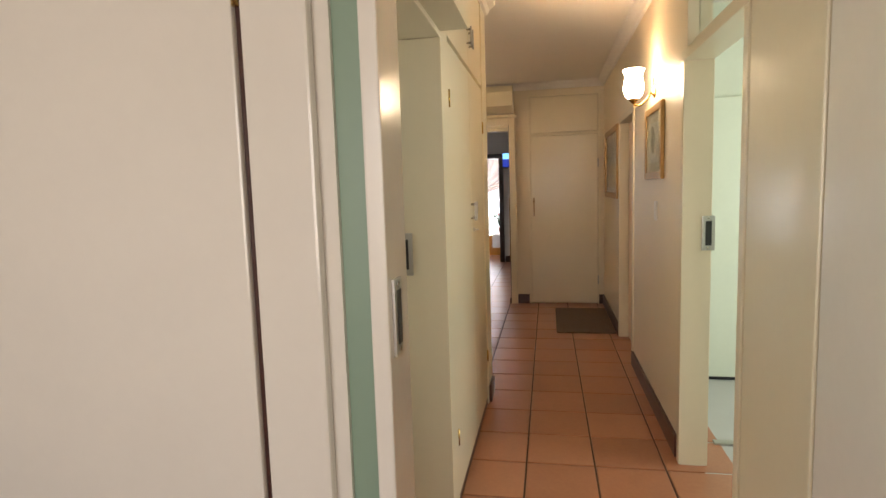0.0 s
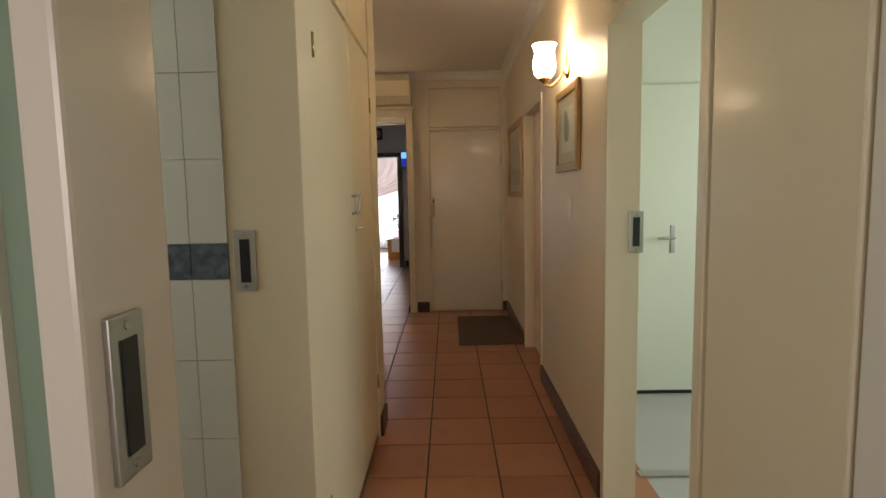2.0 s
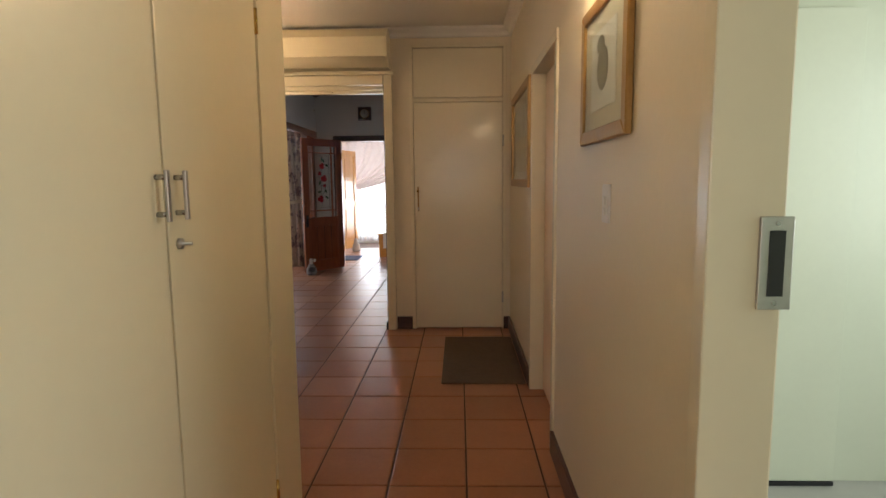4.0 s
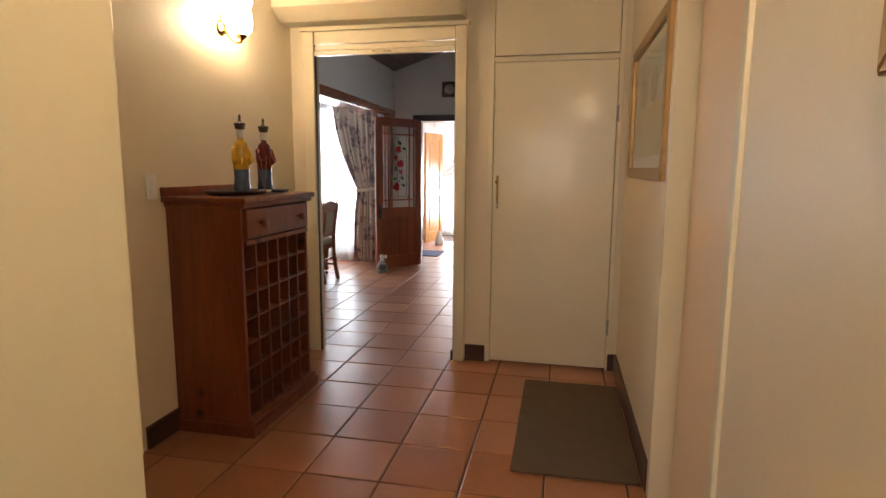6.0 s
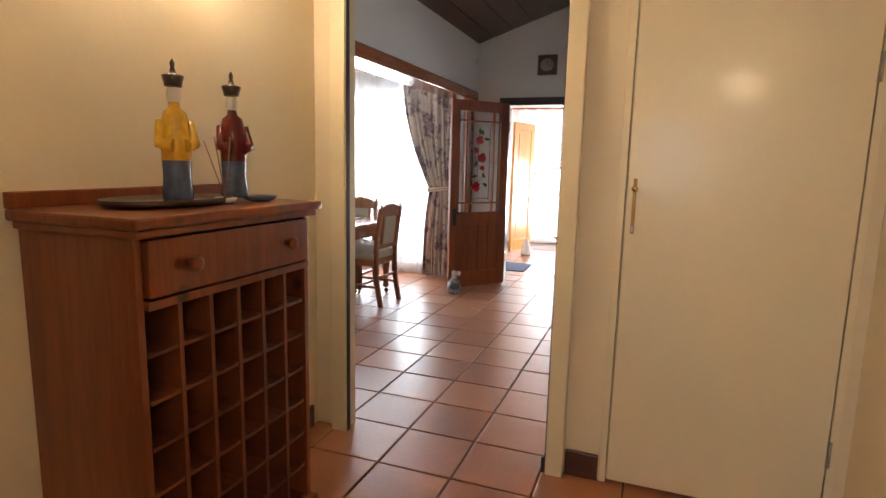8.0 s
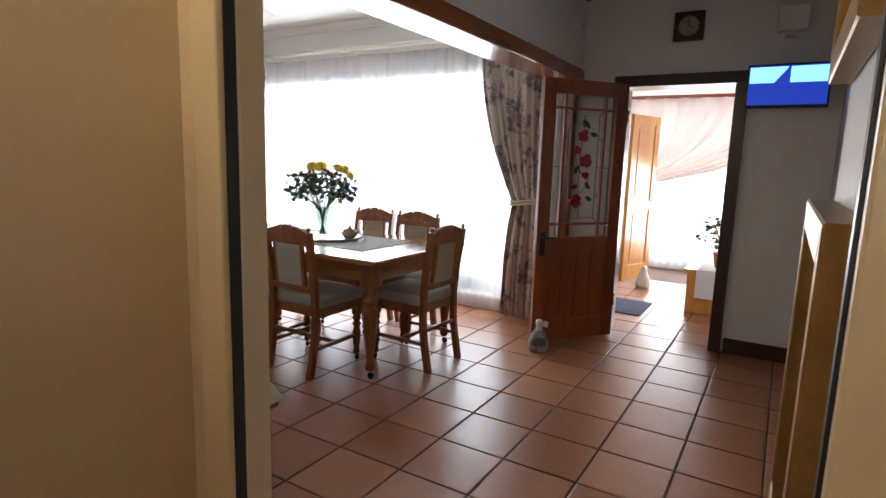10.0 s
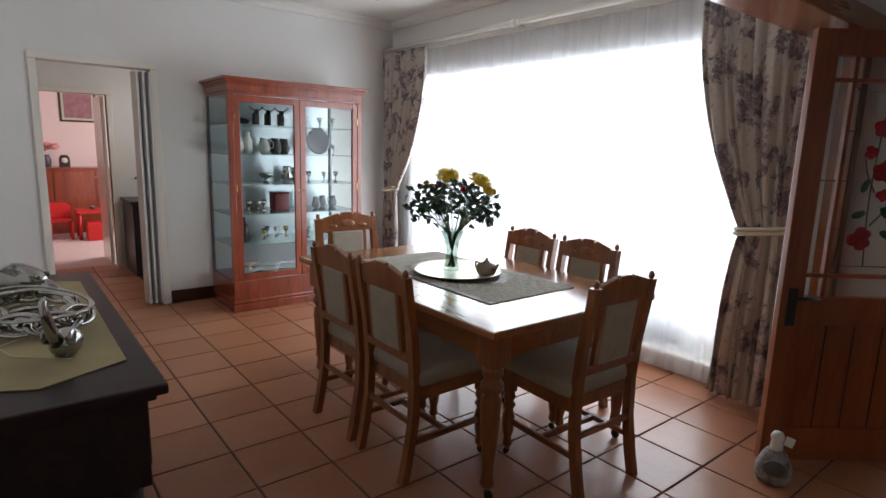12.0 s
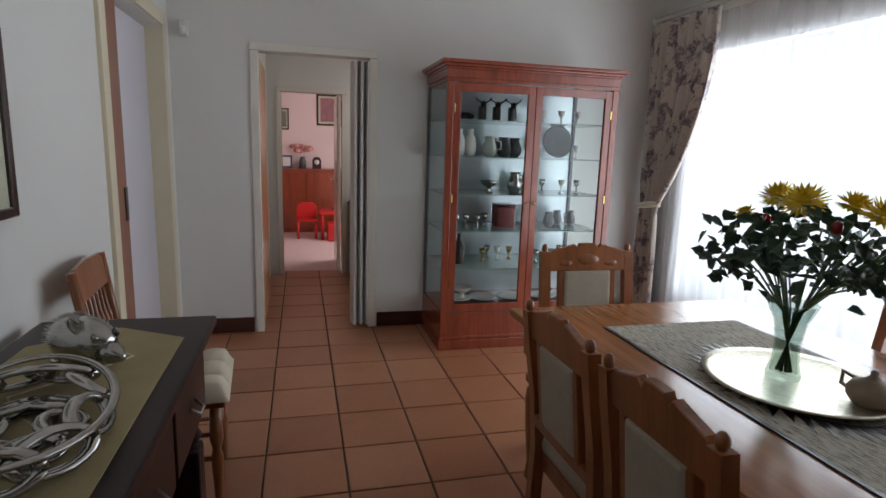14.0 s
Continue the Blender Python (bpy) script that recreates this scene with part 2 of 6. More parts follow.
M = dict(
    wall_cream=surface("cream_wall_paint", (0.72, 0.63, 0.47), 0.45, 0.05, 1.5, 0.18, 45),
    wall_white=surface("white_wall_paint", (0.74, 0.73, 0.70), 0.5, 0.04, 1.5, 0.15, 45),
    wall_pink=surface("pink_wall_paint", (0.82, 0.66, 0.64), 0.5, 0.05, 1.5, 0.1, 45),
    gloss=surface("cream_gloss_paint", (0.74, 0.66, 0.48), 0.30, 0.04, 2.0, 0.06, 30, 0, 0.25),
    gloss_white=surface("white_gloss_paint", (0.78, 0.74, 0.66), 0.24, 0.04, 2.0, 0.10, 30, 0, 0.25),
    ceiling=surface("ceiling_paint", (0.78, 0.75, 0.70), 0.7, 0.04, 1.2, 0.1, 40),
    green=surface("green_gloss_paint", (0.26, 0.36, 0.27), 0.35, 0.06, 2.0, 0.08, 30),
    palegreen=surface("pale_green_paint", (0.66, 0.70, 0.58), 0.4, 0.05, 2.0, 0.06, 30),
    skirting=wood("dark_skirting_wood", (0.030, 0.010, 0.007), (0.085, 0.030, 0.020), 0.35, "X"),
    skirting_y=wood("dark_skirting_wood_y", (0.030, 0.010, 0.007), (0.085, 0.030, 0.020), 0.35, "Y"),
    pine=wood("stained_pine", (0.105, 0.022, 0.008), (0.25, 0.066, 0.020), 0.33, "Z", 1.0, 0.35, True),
    # the same pine, darkened: shade inside the rack put into its colour
    pine_shaded=wood("shadowed_pine_lattice", (0.09, 0.022, 0.008), (0.19, 0.052, 0.018), 0.4, "Z"),
    oak=wood("orange_oak", (0.15, 0.045, 0.014), (0.34, 0.12, 0.038), 0.28, "Z", 1.0, 0.45),
    oak_x=wood("orange_oak_top", (0.22, 0.075, 0.022), (0.42, 0.17, 0.058), 0.2, "X", 0.7, 0.6),
    mahogany=wood("red_mahogany", (0.155, 0.028, 0.013), (0.33, 0.070, 0.030), 0.25, "Z", 1.0, 0.5),
    beam=wood("varnished_beam", (0.22, 0.06, 0.02), (0.42, 0.14, 0.045), 0.18, "Y", 0.8, 0.7),
    meranti=wood("meranti_door", (0.17, 0.040, 0.013), (0.34, 0.095, 0.030), 0.28, "Z", 1.0, 0.4),
    darkwood=wood("dark_frame_wood", (0.018, 0.008, 0.007), (0.055, 0.022, 0.017), 0.3, "Z", 1.0, 0.4),
    ebony=wood("dark_sideboard_wood", (0.009, 0.004, 0.005), (0.026, 0.011, 0.012), 0.36, "X", 1.0, 0.12),
    yellowdoor=wood("yellow_varnished_door", (0.42, 0.17, 0.030), (0.68, 0.33, 0.075), 0.3, "Z", 0.8, 0.4),
    ceilwood=wood("dark_ceiling_boards", (0.045, 0.018, 0.010), (0.11, 0.042, 0.022), 0.4, "X"),
    gilt=surface("gilt_frame", (0.36, 0.21, 0.07), 0.38, 0.3, 12, 0.25, 80, 0.55),
    tile=tile_material(),
    grout=surface("dark_grout", (0.10, 0.055, 0.038), 0.85, 0.25, 6, 0.3, 90),
    greytile=surface("grey_floor_tile", (0.42, 0.42, 0.40), 0.35, 0.08, 4, 0.05),
    walltile=surface("white_wall_tile", (0.66, 0.66, 0.60), 0.2, 0.05, 4, 0.03),
    bluetile=surface("blue_pattern_tile", (0.10, 0.13, 0.17), 0.2, 0.7, 30, 0.03),
    glass=glass("clear_glass"),
    leaded=glass("obscured_glass", (0.86, 0.87, 0.86), 0.25),
    # pale bluish backing of the display cabinet, no mirror
    cabinet_back=surface("bluish_pale_back", (0.60, 0.66, 0.69), 0.22, 0.05, 3, 0, 40, 0.35),
    chrome=surface("polished_silver", (0.46, 0.45, 0.43), 0.16, 0.2, 14, 0.12, 60, 1.0),
    steel=surface("brushed_steel", (0.48, 0.47, 0.45), 0.35, 0.1, 30, 0.05, 80, 1.0),
    brass=surface("polished_brass", (0.62, 0.42, 0.14), 0.2, 0.15, 14, 0.05, 60, 1.0),
    black=surface("black_plastic", (0.012, 0.012, 0.014), 0.35, 0.2, 8, 0.05),
    white_plastic=surface("white_plastic", (0.72, 0.70, 0.66), 0.4, 0.04, 8, 0.02),
    red_plastic=surface("red_plastic", (0.62, 0.02, 0.02), 0.35, 0.1, 8, 0.02),
    seat=surface("beige_upholstery", (0.40, 0.355, 0.28), 0.9, 0.12, 25, 0.35, 250),
    cushion=surface("cream_cushion_cloth", (0.62, 0.55, 0.43), 0.9, 0.08, 12, 0.3, 250),
    runner=surface("olive_gold_runner", (0.38, 0.31, 0.16), 0.75, 0.22, 5, 0.3, 220),
    mat=surface("brown_door_mat", (0.115, 0.075, 0.045), 0.95, 0.22, 18, 0.8, 180),
    paper=surface("cream_picture_paper", (0.62, 0.57, 0.46), 0.6, 0.06, 6, 0.02),
    print_grey=surface("grey_green_print", (0.26, 0.25, 0.20), 0.6, 0.45, 11, 0.02),
    print_yellow=surface("yellow_field_print", (0.48, 0.36, 0.13), 0.6, 0.25, 9, 0.02),
    print_pink=surface("pink_print", (0.42, 0.16, 0.20), 0.5, 0.55, 14, 0.02),
    porcelain=surface("white_porcelain", (0.74, 0.72, 0.68), 0.15, 0.06, 10, 0.02),
    porc_blue=surface("blue_porcelain", (0.08, 0.11, 0.20), 0.15, 0.5, 25, 0.02),
    robe_yellow=surface("yellow_glaze", (0.62, 0.36, 0.03), 0.18, 0.45, 22, 0.05),
    robe_red=surface("dark_red_glaze", (0.13, 0.012, 0.014), 0.18, 0.4, 22, 0.05),
    grey_metal=surface("dark_grey_wrap", (0.10, 0.10, 0.11), 0.4, 0.3, 12, 0.1),
    sheer=sheer_cloth("white_sheer_cloth", (0.86, 0.86, 0.88), 0.45),
    voile=sheer_cloth("pinkish_voile", (0.66, 0.56, 0.52), 0.04, 0.9),
    floral=floral_cloth(),
    leaf=surface("dark_green_leaf", (0.035, 0.085, 0.045), 0.5, 0.4, 20, 0.1),
    stem=surface("green_stem", (0.08, 0.16, 0.05), 0.5, 0.2, 20, 0.1),
    petal=surface("yellow_petal", (0.78, 0.56, 0.02), 0.6, 0.2, 25, 0.1),
    rose=surface("red_rose_glass", (0.30, 0.012, 0.02), 0.15, 0.3, 30, 0.05),
    pinkpetal=surface("pink_petal", (0.70, 0.32, 0.30), 0.6, 0.25, 25, 0.1),
    lead=surface("lead_came", (0.10, 0.09, 0.08), 0.4, 0.2, 30, 0.1, 80, 0.8),
    terracotta=surface("clay_pot", (0.42, 0.16, 0.08), 0.7, 0.2, 10, 0.2),
    blue_mat=surface("blue_mat", (0.06, 0.08, 0.15), 0.95, 0.2, 20, 0.5, 180),
    lamp_glass=glow("lit_frosted_glass", (1.0, 0.76, 0.50), 44),
    frosted=surface("frosted_glass_shade", (0.8, 0.79, 0.75), 0.3, 0.03, 10, 0.02),
    screen_dark=glow("screen_dark_blue", (0.01, 0.03, 0.30), 1.2),
    screen_light=glow("screen_light_blue", (0.25, 0.62, 0.9), 1.3),
)

M["ebony"].node_tree.nodes["Principled BSDF"].inputs["Specular IOR Level"].default_value = 0.22


# ---------- mesh helpers ----------
def merge(bm, other, m=None):
    if m is not None:
        bmesh.ops.transform(other, matrix=m, verts=other.verts)
    me = bpy.data.meshes.new("tmp")
    other.to_mesh(me)
    other.free()
    bm.from_mesh(me)
    bpy.data.meshes.remove(me)
    return bm


def box(x0, x1, y0, y1, z0, z1, bev=0.0, bm=None, m=None):
    b = bmesh.new()
    bmesh.ops.create_cube(b, size=1)
    bmesh.ops.transform(b, matrix=Matrix.Translation(((x0 + x1) / 2, (y0 + y1) / 2, (z0 + z1) / 2)) @ Matrix.Diagonal((x1 - x0, y1 - y0, z1 - z0, 1)), verts=b.verts)
    if bev:
        bmesh.ops.bevel(b, geom=b.edges[:], offset=bev, segments=2, affect="EDGES", profile=0.6)
    if m is not None:
        bmesh.ops.transform(b, matrix=m, verts=b.verts)
    return b if bm is None else merge(bm, b)


def lathe(profile, seg=18, bm=None, m=None):
    b = bmesh.new()
    rings = []
    for r, z in profile:
        rings.append([b.verts.new((max(r, 1e-4) * math.cos(2 * math.pi * k / seg), max(r, 1e-4) * math.sin(2 * math.pi * k / seg), z)) for k in range(seg)])
    for a, c in zip(rings, rings[1:]):
        for k in range(seg):
            f = b.faces.new((a[k], a[(k + 1) % seg], c[(k + 1) % seg], c[k]))
            f.smooth = True
    b.faces.new(rings[0][::-1])
    b.faces.new(rings[-1])
    if m is not None:
        bmesh.ops.transform(b, matrix=m, verts=b.verts)
    return b if bm is None else merge(bm, b)


def slab(pts, d0, d1, axis="y", bev=0.0, bm=None, m=None):
    """A flat outline pushed out between d0 and d1 along an axis; the outline lies in the other two."""
    b = bmesh.new()
    place = {"x": lambda u, v, d: (d, u, v), "y": lambda u, v, d: (u, d, v), "z": lambda u, v, d: (u, v, d)}[axis]
    lo, hi = [b.verts.new(place(u, v, d0)) for u, v in pts], [b.verts.new(place(u, v, d1)) for u, v in pts]
    n = len(pts)
    b.faces.new(lo[::-1])
    b.faces.new(hi)
    for k in range(n):
        b.faces.new((lo[k], lo[(k + 1) % n], hi[(k + 1) % n], hi[k]))
    bmesh.ops.recalc_face_normals(b, faces=b.faces)
    if bev:
        edges = [e for e in b.edges if len({(e.verts[0] in lo), (e.verts[1] in lo)}) == 1]
        bmesh.ops.bevel(b, geom=edges, offset=bev, segments=1, affect="EDGES")
    if m is not None:
        bmesh.ops.transform(b, matrix=m, verts=b.verts)
    return b if bm is None else merge(bm, b)


def tube(points, radius, seg=8, bm=None, m=None):
    b = bmesh.new()
    pts = [Vector(p) for p in points]
    rings = []
    for i, p in enumerate(pts):
        d = (pts[min(i + 1, len(pts) - 1)] - pts[max(i - 1, 0)]).normalized()
        u = d.orthogonal().normalized() if i == 0 else (u - d * u.dot(d)).normalized()
        w = d.cross(u)
        r = radius(i / (len(pts) - 1)) if callable(radius) else radius
        rings.append([b.verts.new(p + r * (math.cos(2 * math.pi * k / seg) * u + math.sin(2 * math.pi * k / seg) * w)) for k in range(seg)])
    for a, c in zip(rings, rings[1:]):
        for k in range(seg):
            f = b.faces.new((a[k], a[(k + 1) % seg], c[(k + 1) % seg], c[k]))
            f.smooth = True
    b.faces.new(rings[0][::-1])
    b.faces.new(rings[-1])
    bmesh.ops.recalc_face_normals(b, faces=b.faces)
    if m is not None:
        bmesh.ops.transform(b, matrix=m, verts=b.verts)
    return b if bm is None else merge(bm, b)


def blob(rx, ry, rz, at=(0, 0, 0), bm=None, seg=14, m=None):
    b = bmesh.new()
    bmesh.ops.create_uvsphere(b, u_segments=seg, v_segments=max(6, seg // 2), radius=1)
    for f in b.faces:
        f.smooth = True
    bmesh.ops.transform(b, matrix=Matrix.Translation(at) @ Matrix.Diagonal((rx, ry, rz, 1)), verts=b.verts)
    if m is not None:
        bmesh.ops.transform(b, matrix=m, verts=b.verts)
    return b if bm is None else merge(bm, b)


# the corridor wing is laid out from its own origin; the rest from the world's
WING, WORLD = pose(0.104, -0.459, 0), pose(0, 0, 0)
ORIGIN = WORLD


def part(name, bm, material, parent=None, label="", m=None):
    me = bpy.data.meshes.new(name)
    bm.to_mesh(me)
    bm.free()
    me.materials.append(M[material] if isinstance(material, str) else material)
    ob = new(name, me)
    ob.parent = parent
    if parent is None:
        ob.matrix_basis = ORIGIN @ (WORLD if m is None else m)
    elif m is not None:
        ob.matrix_basis = m
    if label:
        ob["label"] = label
    return ob


def thing(name, m, label, category, group=""):
    ob = new(name)
    ob.empty_display_size = 0.1
    ob.matrix_basis = ORIGIN @ m
    return tagged(ob, label, category, group)


def solo(name, bm, material, label, category, m=None, group="", kind=""):
    return tagged(part(name, bm, material, None, "", m), label, category, group, kind)


def structure(name, bm, material, label, category="wall"):
    return tagged(part(name, bm, material), label, category, "", "structure")


# ---------- large structure ----------
CEIL = 2.68
RX, LX = 0.62, -0.45            # corridor faces
FAR = 6.75                      # wall with the roller door
WIN = 10.20                     # window wall
DW, DS, DE = -6.44, 6.42, -2.0  # dining faces: west, south, east line of the beam


def wall(name, boxes, material, label):
    bm = bmesh.new()
    for b in boxes:
        box(*b, bm=bm)
    return structure(name, bm, material, label)


H = 3.3
TH = .07                        # thickness of the roller door wall
ORIGIN = WING
wall("wall_corridor_east", [(RX, RX + .11, -2.2, 1.84, 0, H), (RX, RX + .11, 1.84, 2.70, 2.45, H), (RX, RX + .11, 2.70, 4.38, 0, H), (RX, RX + .11, 4.38, 5.23, 2.0, H),
     (RX, RX + .11, 5.23, FAR + TH, 0, H)], "wall_cream", "cream painted plaster corridor wall with two doorways")
wall("wall_corridor_west", [(-.58, LX, 1.936, 2.15, 0, CEIL), (-.58, LX, 3.42, 3.673, 0, CEIL), (-.58, -.33, 1.05, 1.93, 2.05, CEIL)], "gloss", "cream painted wall round the linen cupboards")
wall("wall_entry_post", [(-.41, -.38, .93, 1.05, 0, CEIL), (-.50, -.41, 1.0, 1.05, 0, CEIL), (-.74, -.50, .95, 1.05, 0, CEIL), (-2.4, -.74, 1.03, 1.07, 0, CEIL)], "gloss_white", "white painted end wall with a door post")
wall("wall_bath_back", [(-2.4, -2.3, 1.05, 2.0, 0, CEIL), (-2.4, -.584, 1.934, 2.05, 0, CEIL)], "walltile", "white tiled bathroom wall")
wall("wall_entry_west", [(-2.5, -2.4, -2.2, 2.0, 0, CEIL), (-2.5, -1.4, -2.3, -2.2, 0, CEIL), (.6, .73, -2.3, -2.2, 0, CEIL), (-1.4, .6, -2.3, -2.2, 0, .8), (-1.4, .6, -2.3, -2.2, 2.2, CEIL)], "wall_white", "white painted wall behind the entry with a window")
wall("wall_hall_south", [(-1.815, -.583, 3.55, 3.67, 0, CEIL), (-1.2, -1.1, 2.0, 3.6, 0, CEIL)], "wall_cream", "cream painted plaster wall of the hall")
wall("wall_hall_west", [(-1.82, -1.70, 3.55, 4.15, 0, CEIL), (-1.82, -1.70, 4.15, 5.03, 2.05, CEIL), (-1.82, -1.70, 5.03, FAR + TH, 0, CEIL)], "wall_cream", "cream painted plaster wall with a doorway")
wall("wall_far", [(-1.70, -1.52, FAR, FAR + TH, 0, CEIL), (-1.52, -.49, FAR, FAR + TH, 2.2, CEIL), (-.49, -.27, FAR, FAR + TH, 0, CEIL), (-.27, .56, FAR + .03, FAR + TH, 0, CEIL),
     (.56, RX, FAR, FAR + TH, 0, CEIL), (-.27, .56, FAR, FAR + .03, 2.53, CEIL), (-2.1, .7, FAR + .002, FAR + TH - .002, CEIL, 4.6)], "wall_cream", "cream painted wall with a roller door opening")
wall("wall_study", [(-3.7, -1.82, 3.5, 3.6, 0, CEIL), (-3.8, -3.7, 3.5, 6.3, 0, CEIL)], "wall_white", "white painted wall of the side room")
ORIGIN = WORLD
wall("wall_dining_south", [(DW - .12, -6.2, DS - .12, DS, 0, 2.9), (-6.2, -5.08, DS - .12, DS, 2.12, 2.9), (-5.08, -1.75, DS - .12, DS, 0, 2.9), (-1.75, -1.418, 6.301, 6.362, 0, 2.9)], "wall_white", "white painted dining room wall with a sliding doorway")
wall("wall_dining_west", [(DW - .12, DW, DS, 6.99, 0, 2.9), (DW - .12, DW, 6.99, 7.77, 2.04, 2.9), (DW - .12, DW, 7.77, WIN + .12, 0, 2.9)], "wall_white", "white painted dining room wall with a doorway")
wall("wall_window", [(DW - .12, -6.0, WIN, WIN + .2, 0, 2.9), (-2.4, -1.66, WIN, WIN + .2, 0, 4.6), (-6.0, -2.4, WIN, WIN + .2, 0, .12), (-6.0, -2.4, WIN, WIN + .2, 2.16, 2.9),
     (-1.66, -.83, WIN, WIN + .2, 2.05, 4.6), (-.83, .8, WIN, WIN + .2, 0, 4.6)], "wall_white", "white painted wall with a wide window and a doorway")
wall("wall_over_beam", [(-2.22, DE, 6.422, WIN, 2.16, 4.6)], "wall_white", "white painted wall above the wooden beam")
wall("wall_lounge_east", [(-.21, -.10, 6.362, WIN, 0, 4.6), (-.36, -.21, 6.362, 7.25, 0, 4.6)], "wall_white", "white painted lounge wall")
ORIGIN = WING
wall("wall_bedroom", [(RX + .11, 3.0, 4.1, 4.2, 0, CEIL), (3.0, 3.1, .7, 1.9, 0, CEIL), (3.0, 3.1, 3.3, 4.2, 0, CEIL), (3.0, 3.1, 1.9, 3.3, 0, .9), (3.0, 3.1, 1.9, 3.3, 2.1, CEIL), (RX + .11, 3.1, .6, .7, 0, CEIL)], "palegreen", "pale green painted bedroom wall")
ORIGIN = WORLD
wall("wall_passage", [(-8.45, DW - .12, 6.86, 6.94, 0, 2.7), (-8.45, DW - .12, 8.6, 8.7, 0, 2.7), (-8.45, -8.35, 6.86, 7.08, 0, 2.7), (-8.45, -8.35, 7.08, 7.70, 1.93, 2.7), (-8.45, -8.35, 7.70, 8.7, 0, 2.7)], "wall_white", "white painted passage wall with an inner doorway")
wall("wall_playroom", [(-11.9, -11.8, 5.6, 9.3, 0, 2.7), (-11.9, -8.45, 5.5, 5.6, 0, 2.7), (-11.9, -10.5, 9.2, 9.3, 0, 2.7), (-8.7, -8.45, 9.2, 9.3, 0, 2.7), (-10.5, -8.7, 9.2, 9.3, 0, .85), (-10.5, -8.7, 9.2, 9.3, 2.15, 2.7),
     (-8.45, -8.4, 5.6, 6.9, 0, 2.7), (-8.45, -8.4, 8.6, 9.3, 0, 2.7)], "wall_pink", "pale pink painted playroom wall")
wall("wall_porch", [(-2.95, -2.85, WIN + .205, 13.7, 0, 2.7), (.7, .8, WIN + .205, 13.7, 0, 2.7), (-2.95, -2.75, 13.7, 13.85, 0, 2.7), (.25, .8, 13.7, 13.85, 0, 2.7), (-2.75, .25, 13.7, 13.85, 0, .2), (-2.75, .25, 13.7, 13.85, 2.2, 2.7)], "wall_white", "white painted sunroom wall with a wide window")


def ceiling(name, boxes, material, label):
    bm = bmesh.new()
    for b in boxes:
        box(*b, bm=bm)
    return structure(name, bm, material, label, "ceiling")


ORIGIN = WING
ceiling("ceiling_corridor", [(-2.5, 3.1, -2.3, FAR + .1, CEIL, CEIL + .1), (-3.8, -2.5, 3.4, 6.3, CEIL, CEIL + .1)], "ceiling", "white painted flat ceiling of the corridor")
ORIGIN = WORLD
ceiling("ceiling_dining", [(DW - .12, -2.2, DS - .12, WIN + .1, 2.78, 2.88)], "ceiling", "white painted flat ceiling of the dining room")
ceiling("ceiling_passage", [(-12, DW - .1, 5.5, 9.3, 2.6, 2.7)], "ceiling", "white painted passage ceiling")
ceiling("ceiling_porch", [(-2.95, .8, WIN + .2, 13.85, 2.6, 2.7)], "ceiling", "white painted sunroom ceiling")
rake = slab([(-2.3, 2.60), (-2.3, 2.70), (.8, 3.75), (.8, 3.65)], 6.362, WIN + .1, "y")
for k in range(14):
    x = -2.25 + k * .215
    slab([(x, 2.585 + (x + 2.3) * .339), (x, 2.615 + (x + 2.3) * .339), (x + .2, 2.615 + (x + 2.5) * .339), (x + .2, 2.585 + (x + 2.5) * .339)], 6.47, WIN, "y", bm=rake)
structure("ceiling_lounge", rake, "ceilwood", "dark stained boarded sloping ceiling", "ceiling")
floor_bm = bmesh.new()
for b in ((-2.2, RX + .46, -2.7, 6.5, -.2, -.006), (-6.6, -.1, DS - .15, WIN + .2, -.2, -.0062), (-8.5, -6.5, 6.8, 8.7, -.2, -.0064), (-2.95, .8, WIN + .2, 13.9, -.2, -.0066), (-3.8, -2.5, 3.4, 6.3, -.2, -.0068)):
    box(*b, bm=floor_bm)
FLOOR = structure("floor", floor_bm, "grout", "dark grouted screed under terracotta floor tiles", "floor")
ORIGIN = WING
structure("floor_bedroom", box(RX + .1, 3.1, .6, 4.2, -.2, -.002), "greytile", "pale grey tiled bedroom floor", "floor")
ORIGIN = WORLD
structure("floor_playroom", box(-12, -8.5, 5.5, 9.3, -.2, -.001), surface("pale_pink_carpet", (0.62, 0.46, 0.44), 0.9, .1, 20, .3, 180), "pale pink carpeted playroom floor", "floor")
structure("ground", box(-40, 40, -40, 60, -.6, -.25), surface("garden_ground", (0.14, 0.13, 0.07), 0.9, .4, 1.5, .3), "dry garden ground outside the house", "ground")


# cornices
def cornice(name, runs, z, material="ceiling"):
    bm = bmesh.new()
    for x0, y0, x1, y1, nx, ny in runs:
        n, d = Vector((nx, ny, 0)), Vector((x1 - x0, y1 - y0, 0))
        prof = [(0, 0), (.075, 0), (.07, -.02), (.035, -.045), (.02, -.075), (0, -.08)]
        rings = [[bm.verts.new(Vector((x0, y0, z + q)) + n * p + d * s) for p, q in prof] for s in (0, 1)]
        for k in range(len(prof)):
            bm.faces.new((rings[0][k], rings[0][(k + 1) % 6], rings[1][(k + 1) % 6], rings[1][k]))
    bmesh.ops.recalc_face_normals(bm, faces=bm.faces)
    return structure(name, bm, material, "white plaster cornice along the ceiling", "cornice")


ORIGIN = WING
cornice("cornice_corridor", [(RX, -2.2, RX, FAR, -1, 0), (-1.70, FAR, RX, FAR, 0, -1), (-1.70, 3.67, -1.70, FAR, 1, 0), (-1.70, 3.67, LX, 3.67, 0, 1), (LX, 1.05, LX, 3.67, 1, 0)], CEIL)
ORIGIN = WORLD
